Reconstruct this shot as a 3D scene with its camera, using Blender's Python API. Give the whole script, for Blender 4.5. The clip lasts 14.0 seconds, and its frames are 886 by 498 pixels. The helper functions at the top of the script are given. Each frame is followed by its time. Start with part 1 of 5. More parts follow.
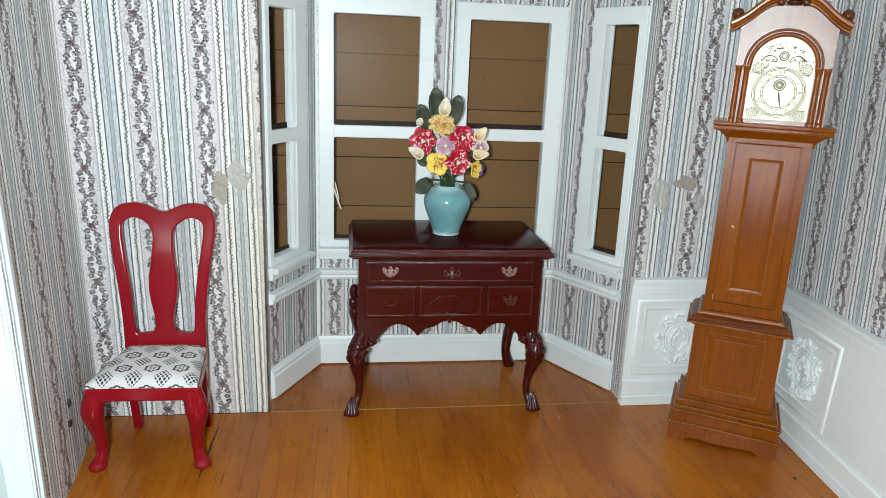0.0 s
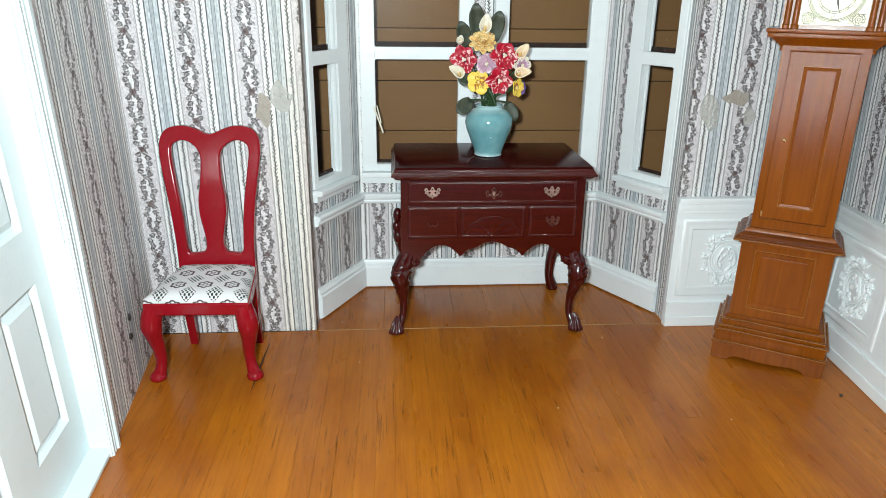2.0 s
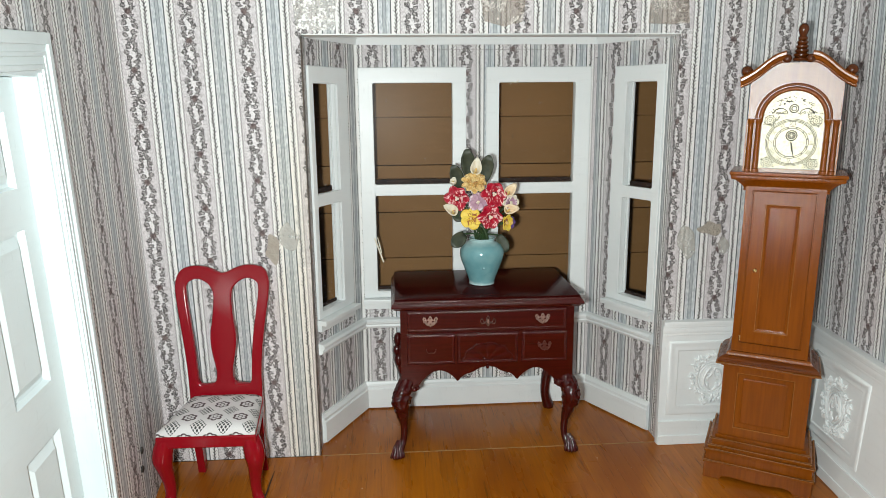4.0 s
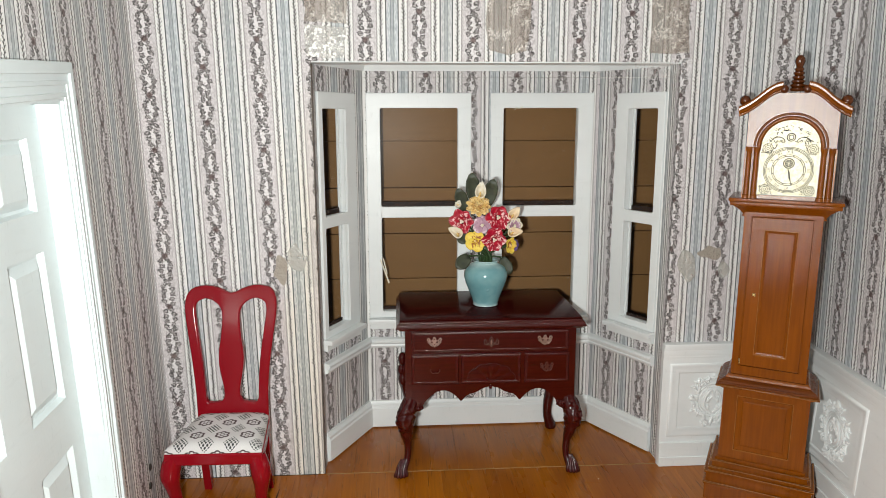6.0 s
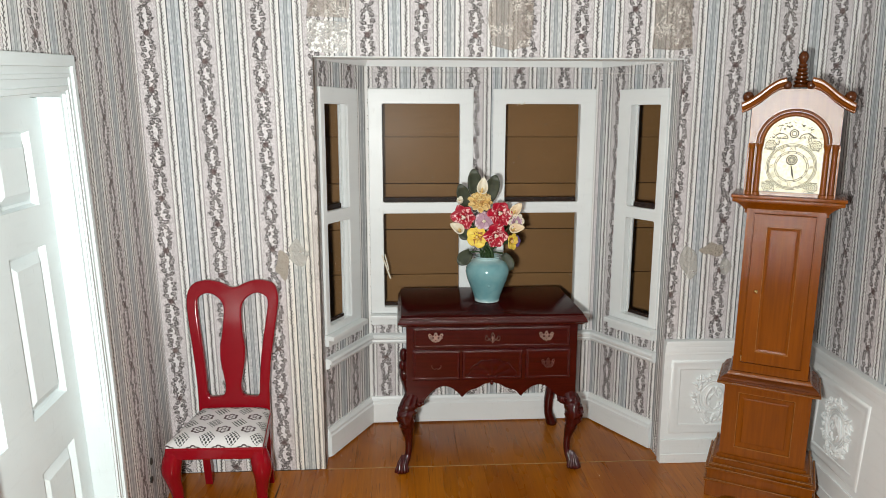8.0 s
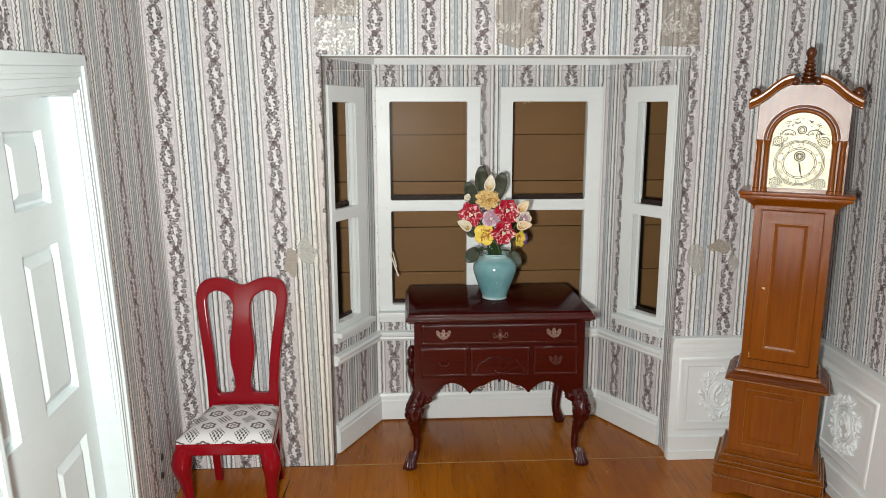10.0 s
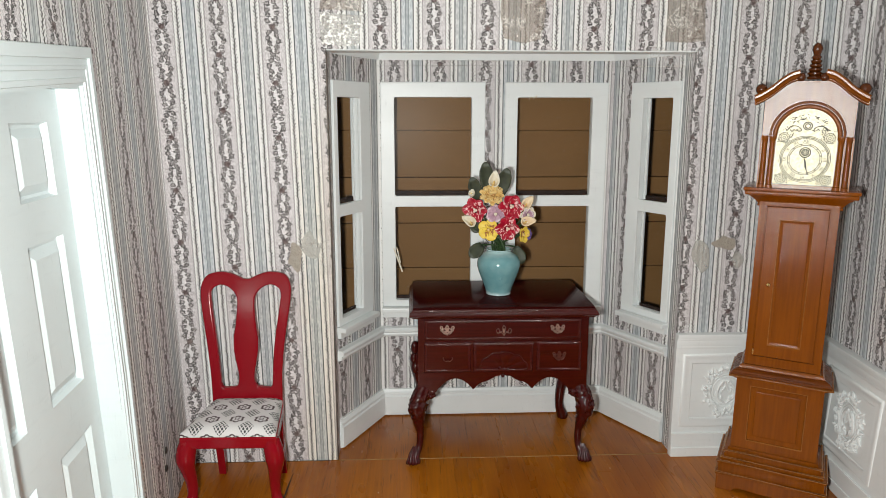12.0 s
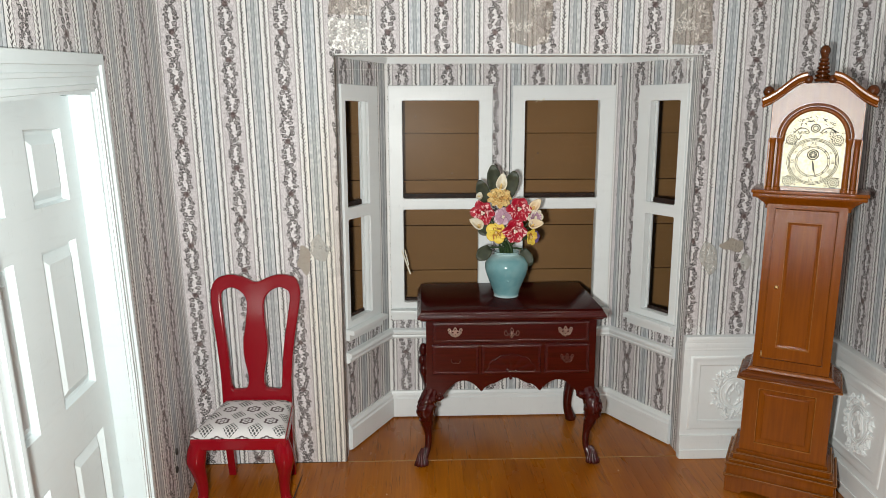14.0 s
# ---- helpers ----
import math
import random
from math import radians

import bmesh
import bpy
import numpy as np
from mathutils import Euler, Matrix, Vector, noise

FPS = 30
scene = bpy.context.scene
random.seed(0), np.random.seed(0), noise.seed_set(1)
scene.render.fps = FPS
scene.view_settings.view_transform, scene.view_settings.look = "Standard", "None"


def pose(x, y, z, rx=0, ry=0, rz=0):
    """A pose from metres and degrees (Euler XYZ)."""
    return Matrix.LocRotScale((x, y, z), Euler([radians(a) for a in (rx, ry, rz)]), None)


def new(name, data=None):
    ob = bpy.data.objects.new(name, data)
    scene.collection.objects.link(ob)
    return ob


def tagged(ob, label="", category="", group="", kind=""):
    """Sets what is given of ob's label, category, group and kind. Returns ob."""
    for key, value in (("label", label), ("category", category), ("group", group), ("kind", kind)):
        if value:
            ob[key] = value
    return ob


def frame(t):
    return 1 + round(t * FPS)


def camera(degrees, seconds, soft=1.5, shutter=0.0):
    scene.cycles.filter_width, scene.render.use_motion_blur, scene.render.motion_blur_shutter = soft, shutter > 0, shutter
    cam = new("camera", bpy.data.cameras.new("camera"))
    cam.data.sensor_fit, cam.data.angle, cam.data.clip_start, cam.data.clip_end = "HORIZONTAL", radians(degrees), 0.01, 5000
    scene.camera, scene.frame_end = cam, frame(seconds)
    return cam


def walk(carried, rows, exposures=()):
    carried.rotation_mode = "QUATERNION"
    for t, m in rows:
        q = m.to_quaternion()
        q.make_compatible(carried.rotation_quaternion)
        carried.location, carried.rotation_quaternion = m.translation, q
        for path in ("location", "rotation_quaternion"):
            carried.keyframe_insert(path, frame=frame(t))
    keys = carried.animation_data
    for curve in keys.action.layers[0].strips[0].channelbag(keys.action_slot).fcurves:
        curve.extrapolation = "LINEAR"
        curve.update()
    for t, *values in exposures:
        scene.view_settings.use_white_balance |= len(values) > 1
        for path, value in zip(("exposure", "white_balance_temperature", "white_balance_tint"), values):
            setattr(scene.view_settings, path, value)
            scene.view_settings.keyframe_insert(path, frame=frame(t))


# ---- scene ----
# lengths in the plan are centimetres; CM turns them into metres (a dollhouse room at one twelfth)
CM = 0.01
cam = camera(65.01, 14.0, soft=0.55)
# seconds, eye x y z in cm, yaw, pitch, roll in degrees
PATH = [
    (0, -5.274, -29.592, 15.691, -8.223, -14.877, 2.327),
    (0.2, -5.098, -29.486, 14.979, -8.914, -15.410, 3.585),
    (0.3, -5.038, -29.541, 14.780, -8.720, -15.936, 3.786),
    (0.5, -5.040, -29.346, 14.469, -7.830, -18.358, 3.156),
    (0.7, -4.989, -29.566, 14.756, -6.006, -18.969, 1.833),
    (0.8, -4.958, -29.724, 14.876, -5.269, -18.834, 1.136),
    (1, -4.925, -29.844, 14.932, -4.539, -20.086, 0.456),
    (1.5, -4.946, -29.992, 14.949, -3.734, -20.064, 0.374),
    (2, -4.993, -30.038, 14.871, -4.155, -19.834, 0.658),
    (2.5, -5.024, -30.007, 14.802, -4.335, -20.146, 0.986),
    (3, -5.042, -30.011, 14.943, -4.570, -20.073, 0.977),
    (3.3, -4.963, -30.176, 15.250, -4.451, -18.996, 0.669),
    (3.5, -4.986, -30.678, 15.894, -4.310, -16.430, -0.026),
    (3.7, -4.929, -31.032, 16.445, -4.374, -14.485, -0.270),
    (4, -4.811, -31.541, 16.898, -3.877, -11.981, -0.478),
    (4.2, -4.637, -31.826, 17.038, -3.518, -10.756, -0.443),
    (6.5, -4.941, -32.136, 17.247, -3.598, -10.545, 0.030),
    (7, -4.868, -32.103, 17.142, -3.564, -10.599, 0.136),
    (7.5, -4.893, -32.107, 17.186, -3.578, -10.798, 0.141),
    (8, -4.899, -32.128, 17.136, -3.440, -10.720, 0.104),
    (10.5, -4.911, -32.276, 17.084, -2.724, -10.908, -0.100),
    (11, -4.923, -32.277, 17.017, -2.664, -11.000, -0.020),
    (11.5, -4.959, -32.258, 16.970, -2.647, -11.083, 0.073),
    (12, -4.939, -32.297, 16.957, -2.518, -10.965, 0.075),
    (12.5, -4.980, -32.305, 16.982, -2.343, -10.958, 0.013),
    (13, -4.950, -32.370, 16.993, -2.124, -10.857, -0.082),
    (13.5, -4.984, -32.371, 17.034, -1.977, -10.923, -0.152),
    (14, -4.916, -32.438, 17.052, -1.808, -10.857, -0.166),
]
walk(cam, [(t, pose(x * CM, y * CM, z * CM, 90 + pitch, 0, yaw) @ pose(0, 0, 0, 0, 0, roll)) for t, x, y, z, yaw, pitch, roll in PATH],
     exposures=[(0, 0.32, 5900, 1), (0.5, 0.32, 5900, 1), (0.7, 0.57, 5900, 1), (1.0, 0.52, 5900, 1), (3.0, 0.49, 5900, 1), (4.2, 0.16, 6400, 5), (6.3, 0.13, 6600, 8), (14, 0.01, 6600, 8)])

# ---- light: a torch held beside the lens, and dim room light ----
world = bpy.data.worlds.new("dim_room")
world.use_nodes = True
world.node_tree.nodes["Background"].inputs[0].default_value = (1.0, 0.95, 0.9, 1)
world.node_tree.nodes["Background"].inputs[1].default_value = 0.005
scene.world = world
torch = bpy.data.lights.new("torch", "POINT")
torch.shadow_soft_size = 0.005
torch.energy, torch.color = 2.85, (0.98, 1.0, 0.985)
torch_ob = new("torch", torch)
torch_ob.matrix_world = pose(-0.066, -0.316, 0.160)


# ---- materials ----
class Shade:
    """A node material with a principled shader, and short names for the nodes it needs."""

    def __init__(self, name, rough=0.5, metal=0.0, coat=0.0, spec=0.5):
        self.mat = bpy.data.materials.new(name)
        self.mat.use_nodes = True
        self.t = self.mat.node_tree
        self.b = self.t.nodes["Principled BSDF"]
        self.b.inputs["Roughness"].default_value = rough
        self.b.inputs["Metallic"].default_value = metal
        self.b.inputs["Coat Weight"].default_value = coat
        self.b.inputs["Coat Roughness"].default_value = 0.08
        self.b.inputs["Specular IOR Level"].default_value = spec

    def put(self, socket, value):
        if isinstance(value, bpy.types.NodeSocket):
            self.t.links.new(value, socket)
        elif isinstance(value, tuple) and len(value) == 3 and socket.type == "RGBA":
            socket.default_value = (*value, 1)
        else:
            socket.default_value = value

    def m(self, op, *a):
        n = self.t.nodes.new("ShaderNodeMath")
        n.operation = op
        for i, v in enumerate(a):
            self.put(n.inputs[i], v)
        return n.outputs[0]

    def mix(self, f, a, b):
        n = self.t.nodes.new("ShaderNodeMix")
        n.data_type = "RGBA"
        self.put(n.inputs[0], f), self.put(n.inputs[6], a), self.put(n.inputs[7], b)
        return n.outputs[2]

    def coord(self, kind="Object"):
        return self.t.nodes.new("ShaderNodeTexCoord").outputs[kind]

    def random(self):
        return self.t.nodes.new("ShaderNodeObjectInfo").outputs["Random"]

    def xyz(self, v):
        n = self.t.nodes.new("ShaderNodeSeparateXYZ")
        self.put(n.inputs[0], v)
        return n.outputs

    def vec(self, x, y, z):
        n = self.t.nodes.new("ShaderNodeCombineXYZ")
        for i, v in enumerate((x, y, z)):
            self.put(n.inputs[i], v)
        return n.outputs[0]

    def scaled(self, v, s):
        n = self.t.nodes.new("ShaderNodeVectorMath")
        n.operation = "MULTIPLY"
        self.put(n.inputs[0], v)
        n.inputs[1].default_value = s
        return n.outputs[0]

    def shifted(self, v, w):
        n = self.t.nodes.new("ShaderNodeVectorMath")
        n.operation = "ADD"
        self.put(n.inputs[0], v), self.put(n.inputs[1], w)
        return n.outputs[0]

    def noise(self, v, scale, detail=3.0, rough=0.55):
        n = self.t.nodes.new("ShaderNodeTexNoise")
        self.put(n.inputs["Vector"], v)
        n.inputs["Scale"].default_value, n.inputs["Detail"].default_value, n.inputs["Roughness"].default_value = scale, detail, rough
        return n.outputs[0]

    def cells(self, v, scale, out="Distance"):
        n = self.t.nodes.new("ShaderNodeTexVoronoi")
        self.put(n.inputs["Vector"], v)
        n.inputs["Scale"].default_value = scale
        return n.outputs[out]

    def step(self, v, lo, hi):
        n = self.t.nodes.new("ShaderNodeMapRange")
        n.interpolation_type = "SMOOTHSTEP"
        self.put(n.inputs[0], v), self.put(n.inputs[1], lo), self.put(n.inputs[2], hi)
        return n.outputs[0]

    def below(self, v, limit, soft):
        return self.m("SUBTRACT", 1.0, self.step(self.m("SUBTRACT", v, limit), -soft, soft))

    def bump(self, h, strength=0.2, dist=0.0005):
        n = self.t.nodes.new("ShaderNodeBump")
        n.inputs["Strength"].default_value, n.inputs["Distance"].default_value = strength, dist
        self.put(n.inputs["Height"], h)
        self.put(self.b.inputs["Normal"], n.outputs[0])

    def done(self, color, rough=None):
        self.put(self.b.inputs["Base Color"], color)
        if rough is not None:
            self.put(self.b.inputs["Roughness"], rough)
        return self.mat


def wallpaper_material():
    s = Shade("striped_floral_wallpaper", rough=0.55, spec=0.3)
    uv = s.coord("UV")
    u, v, _ = s.xyz(uv)
    grain = s.noise(uv, 9.0, 4.0)
    fine = s.noise(uv, 24.0, 2.0)
    wide = s.noise(uv, 0.22, 3.0)
    P = 2.41
    lane = s.m("FLOOR", s.m("ADD", s.m("DIVIDE", u, P), 0.5))
    sc = s.m("MULTIPLY", s.m("SUBTRACT", s.m("FRACT", s.m("ADD", s.m("DIVIDE", u, P), 0.5)), 0.5), P)
    a = s.m("ABSOLUTE", sc)
    odd = s.m("FRACT", s.m("DIVIDE", lane, 2.0))
    wave = lambda period, amp: s.m("MULTIPLY", s.m("SINE", s.m("MULTIPLY", v, 2 * math.pi / period)), amp)
    line = lambda d, half, soft: s.below(s.m("ABSOLUTE", d), half, soft)
    col = s.mix(wide, (0.82, 0.81, 0.79), (0.875, 0.87, 0.86))
    # lilac lace band: fine squiggles on a pale ground, one thin scalloped hem
    lobe = s.m("ABSOLUTE", s.m("SINE", s.m("MULTIPLY", v, math.pi / 0.175)))
    edge = s.m("SUBTRACT", a, s.m("ADD", s.m("MULTIPLY", lobe, 0.05), 0.485))
    band = s.below(edge, 0.0, 0.012)
    squiggle = line(s.m("SUBTRACT", s.noise(uv, 8.5, 2.0, 0.5), 0.5), 0.022, 0.016)
    lace = s.mix(s.step(grain, 0.40, 0.62), (0.785, 0.75, 0.76), (0.61, 0.575, 0.59))
    lace = s.mix(s.m("MULTIPLY", squiggle, 0.7), lace, (0.30, 0.27, 0.27))
    col = s.mix(band, col, lace)
    col = s.mix(s.m("MULTIPLY", line(edge, 0.020, 0.011), 0.85), col, (0.15, 0.135, 0.135))
    col = s.mix(s.m("MULTIPLY", line(s.m("ADD", edge, 0.10), 0.010, 0.012), 0.3), col, (0.42, 0.39, 0.40))
    # ovals of outlined leaf clumps that cross, white inside, a dark rosette at each crossing
    swing = s.m("MULTIPLY", s.m("POWER", s.m("ABSOLUTE", s.m("SINE", s.m("MULTIPLY", s.m("SUBTRACT", v, 0.245), math.pi / 1.205))), 0.45), 0.20)
    inside = s.m("MULTIPLY", s.below(a, swing, 0.03), s.m("SUBTRACT", 1.0, s.m("MULTIPLY", squiggle, 0.4)))
    col = s.mix(s.m("MULTIPLY", inside, 0.6), col, (0.85, 0.83, 0.835))
    rag = s.m("MULTIPLY", s.m("SUBTRACT", s.noise(uv, 10.0, 3.0, 0.65), 0.5), 0.36)

    def clumps(side, shift, pitch=0.241):
        """Ragged leaf clumps strung along one strand: how near, and how dark."""
        d = s.m("SUBTRACT", sc, s.m("MULTIPLY", swing, side))
        k = s.m("ADD", s.m("DIVIDE", v, pitch), shift)
        d = s.m("ADD", d, s.m("MULTIPLY", s.m("SINE", s.m("MULTIPLY", s.m("FLOOR", k), 2.4)), 0.045))
        e = s.m("MULTIPLY", s.m("SUBTRACT", s.m("FRACT", k), 0.5), pitch)
        return s.m("ADD", s.m("SQRT", s.m("ADD", s.m("MULTIPLY", d, d), s.m("MULTIPLY", e, e))), rag)

    rad = s.m("MINIMUM", clumps(1.0, 0.0), clumps(-1.0, 0.4))
    leaf = s.below(rad, 0.120, 0.012)
    fill = s.mix(s.step(grain, 0.40, 0.60), (0.24, 0.215, 0.215), (0.56, 0.52, 0.52))
    fill = s.mix(s.m("MULTIPLY", line(s.m("SUBTRACT", rad, 0.100), 0.027, 0.010), 0.97), fill, (0.016, 0.012, 0.012))
    fill = s.mix(s.m("MULTIPLY", s.step(fine, 0.535, 0.58), 0.95), fill, (0.018, 0.014, 0.014))
    col = s.mix(s.m("MULTIPLY", leaf, 0.95), col, fill)
    vo = s.m("SUBTRACT", v, s.m("SUBTRACT", 1.45, s.m("MULTIPLY", odd, 2.41)))
    vr = s.m("MULTIPLY", s.m("SUBTRACT", s.m("FRACT", s.m("ADD", s.m("DIVIDE", vo, 2.41), 0.5)), 0.5), 2.41)
    rose = s.below(s.m("SQRT", s.m("ADD", s.m("MULTIPLY", sc, sc), s.m("MULTIPLY", vr, vr))), s.m("MULTIPLY", fine, 0.26), 0.025)
    col = s.mix(s.m("MULTIPLY", rose, 0.9), col, s.mix(s.step(grain, 0.4, 0.6), (0.06, 0.035, 0.034), (0.19, 0.135, 0.13)))
    # vines: a stem with pairs of slim leaves that point up and out
    va = s.m("SUBTRACT", a, s.m("ADD", wave(0.71, 0.016), 0.70))
    q = s.m("ABSOLUTE", va)
    pitch = 0.168
    row = s.m("ADD", s.m("DIVIDE", s.m("SUBTRACT", v, s.m("MULTIPLY", q, 1.25)), pitch), s.m("MULTIPLY", s.m("SIGN", va), 0.22))
    row = s.m("ADD", row, s.m("MULTIPLY", grain, 0.7))
    near = s.m("MULTIPLY", s.m("ABSOLUTE", s.m("SUBTRACT", s.m("FRACT", row), 0.5)), pitch)
    blade = s.m("MULTIPLY", s.below(s.m("ADD", near, s.m("MULTIPLY", q, 0.24)), 0.045, 0.011), s.below(q, s.m("ADD", 0.005, s.m("MULTIPLY", fine, 0.16)), 0.012))
    vine = s.m("MAXIMUM", s.below(q, 0.02, 0.008), blade)
    col = s.mix(s.m("MULTIPLY", vine, 0.93), col, s.mix(grain, (0.010, 0.008, 0.008), (0.045, 0.037, 0.036)))
    # pale blue ribbon between dark lines, every other one greener, with a deeper veined middle
    c = s.m("SUBTRACT", P / 2, a)
    rib = s.below(c, 0.285, 0.008)
    vein = s.noise(s.scaled(uv, (1.0, 0.3, 1.0)), 15.0, 4.0, 0.7)
    tone = s.mix(s.step(vein, 0.38, 0.62), (0.44, 0.475, 0.505), (0.70, 0.72, 0.735))
    even = s.mix(s.step(vein, 0.38, 0.62), (0.45, 0.465, 0.475), (0.69, 0.70, 0.70))
    ribbon = s.mix(s.m("GREATER_THAN", s.m("FRACT", s.m("DIVIDE", s.m("FLOOR", s.m("DIVIDE", u, P)), 2.0)), 0.25), tone, even)
    ribbon = s.mix(s.m("MULTIPLY", s.below(c, 0.065, 0.012), 0.55), ribbon, (0.29, 0.32, 0.345))
    ribbon = s.mix(s.m("MULTIPLY", line(s.m("SUBTRACT", c, 0.07), 0.014, 0.01), 0.75), ribbon, (0.13, 0.155, 0.165))
    col = s.mix(rib, col, ribbon)
    col = s.mix(s.m("MULTIPLY", line(s.m("SUBTRACT", c, 0.275), 0.026, 0.009), 0.92), col, (0.05, 0.057, 0.062))
    # age, and a strip yellowed by old glue beside the bay
    col = s.mix(s.m("MULTIPLY", s.step(wide, 0.5, 0.75), 0.08), col, (0.55, 0.47, 0.36))
    wx, wy, wz = s.xyz(s.coord())
    reach = s.m("ADD", wx, s.m("MULTIPLY", s.m("SUBTRACT", wide, 0.5), 0.012))
    stain = s.m("MULTIPLY", s.m("MULTIPLY", s.step(reach, -0.106, -0.098), s.below(wx, -0.0868, 0.0004)), s.m("MULTIPLY", s.below(wy, 0.002, 0.002), s.below(wz, 0.16, 0.05)))
    n = s.t.nodes.new("ShaderNodeMix")
    n.data_type, n.blend_type = "RGBA", "MULTIPLY"
    s.put(n.inputs[0], s.m("MULTIPLY", stain, s.m("ADD", 0.25, s.m("MULTIPLY", grain, 0.6)))), s.put(n.inputs[6], col), s.put(n.inputs[7], (0.96, 0.90, 0.77))
    s.bump(s.noise(uv, 14.0, 3.0), 0.12, 0.0002)
    return s.done(n.outputs[2])


def paint_material(name, color, rough=0.35, coat=0.0, strokes=1.0, lumps=0.0):
    s = Shade(name, rough=rough, coat=coat)
    p = s.coord()
    big, fine = s.noise(p, 40.0, 3.0), s.noise(s.scaled(p, (1, 1, 0.25)), 900.0, 3.0)
    c = s.mix(s.m("MULTIPLY", s.step(big, 0.35, 0.75), 0.25), color, tuple(v * 0.86 for v in color))
    c = s.mix(s.m("MULTIPLY", s.step(fine, 0.62, 0.75), 0.25), c, tuple(v * 0.75 for v in color))
    brush = s.noise(s.scaled(p, (0.12, 0.12, 1.0)), 420.0, 3.0, 0.6)
    c = s.mix(s.m("MULTIPLY", s.step(brush, 0.56, 0.70), 0.10 * strokes), c, tuple(v * 0.72 for v in color))
    height = s.m("ADD", fine, s.m("MULTIPLY", brush, 1.5 * strokes))
    if lumps:
        height = s.m("ADD", height, s.m("MULTIPLY", s.noise(p, 1300.0, 2.0), lumps))
    s.bump(height, 0.15, 0.0003)
    return s.done(c, s.m("ADD", s.m("MULTIPLY", big, 0.2), rough - 0.1))


def wood_material(name, dark, light, rough, along="z", coat=0.0, streak=0.5, pores=0.5, vary=0.25, fleck=0.0, spec=0.5, peel=0.0, stain=None):
    s = Shade(name, rough=rough, coat=coat, spec=spec)
    p = s.coord()
    r = s.random()
    p = s.shifted(p, s.vec(s.m("MULTIPLY", r, 0.7), s.m("MULTIPLY", r, 0.37), s.m("MULTIPLY", r, 0.53)))
    k = {"x": (0.05, 1, 1), "y": (1, 0.04, 1), "z": (1, 1, 0.05)}[along]
    g = s.noise(s.scaled(p, k), 800.0, 4.0, 0.6)
    big = s.noise(s.scaled(p, tuple(max(v, 0.25) for v in k)), 60.0, 3.0)
    c = s.mix(s.m("ADD", s.m("MULTIPLY", s.step(g, 0.3, 0.7), streak), s.m("MULTIPLY", big, 1 - streak)), dark, light)
    c = s.mix(s.m("MULTIPLY", s.m("SUBTRACT", r, 0.5), vary), c, tuple(v * 0.35 for v in dark)) if vary else c
    pn = s.noise(s.scaled(p, tuple(v * (0.8 if v < 1 else 1) for v in k)), 2300.0, 2.0, 0.5)
    pm = s.step(pn, 0.66, 0.74)
    c = s.mix(s.m("MULTIPLY", pm, pores), c, tuple(v * 0.25 for v in dark))
    if stain:
        wear = s.noise(s.scaled(s.coord(), (1.0, 0.45, 1.0)), 26.0, 3.0, 0.55)
        c = s.mix(s.m("MULTIPLY", s.step(wear, 0.42, 0.66), 0.55), c, stain)
    if fleck:
        fn = s.noise(s.scaled(p, tuple(0.75 * v if v < 1 else 1.0 for v in k)), 1500.0, 3.0, 0.5)
        gate = s.step(s.noise(p, 90.0, 2.0), 0.44, 0.56)
        c = s.mix(s.m("MULTIPLY", s.m("MULTIPLY", s.step(fn, 0.60, 0.66), gate), fleck), c, tuple(v * 0.22 for v in dark))
    h = s.m("ADD", g, s.m("MULTIPLY", pm, -0.6))
    if peel:
        h = s.m("ADD", s.m("MULTIPLY", h, 0.25), s.m("MULTIPLY", s.noise(p, 3800.0, 2.0), 1.6))
    s.bump(h, peel or 0.08, 0.0003)
    return s.done(c, s.m("ADD", s.m("MULTIPLY", big, 0.15), rough - 0.06))


def glass_material(name, tint=(1, 1, 1), rough=0.3):
    s = Shade(name, rough=rough)
    p = s.coord()
    dust = s.below(s.cells(p, 120.0), 0.036, 0.014)
    s.put(s.b.inputs["Alpha"], s.m("ADD", 0.05, s.m("MULTIPLY", dust, 0.6)))
    return s.done(s.mix(dust, (0.03, 0.03, 0.03), (0.6, 0.55, 0.45)))


WALLPAPER = wallpaper_material()
WHITE = paint_material("white_gloss_paint", (0.84, 0.87, 0.87), 0.38)
DOOR_WHITE = paint_material("white_door_paint", (0.70, 0.775, 0.785), 0.33)
CEILING = paint_material("flat_white_paint", (0.72, 0.72, 0.70), 0.8)
PLANK = wood_material("varnished_pine_plank", (0.30, 0.088, 0.0038), (0.46, 0.149, 0.0065), 0.27, "y", coat=0.04, pores=0.25, fleck=0.6, vary=0.22, spec=0.33, stain=(0.20, 0.042, 0.002))
SUBFLOOR = wood_material("dark_joint", (0.06, 0.028, 0.01), (0.10, 0.05, 0.02), 0.7, "y", vary=0)
BOARD = wood_material("brown_board", (0.225, 0.115, 0.038), (0.315, 0.165, 0.060), 0.6, "x", streak=0.25, pores=0.06, vary=0.2, spec=0.25)
SHELL = paint_material("dark_room_paint", (0.10, 0.10, 0.10), 0.8)
GLASS = glass_material("window_pane")


# ---- mesh helpers (centimetres) ----
def box(bm, x0, x1, y0, y1, z0, z1, bevel=0.0, seg=2):
    made = bmesh.ops.create_cube(bm, size=1)["verts"]
    for v in made:
        v.co = ((x0 + x1) / 2 + v.co.x * (x1 - x0), (y0 + y1) / 2 + v.co.y * (y1 - y0), (z0 + z1) / 2 + v.co.z * (z1 - z0))
    if bevel:
        edges = list({e for v in made for e in v.link_edges})
        bmesh.ops.bevel(bm, geom=edges, offset=bevel, segments=seg, affect="EDGES", profile=0.6)
    return bm


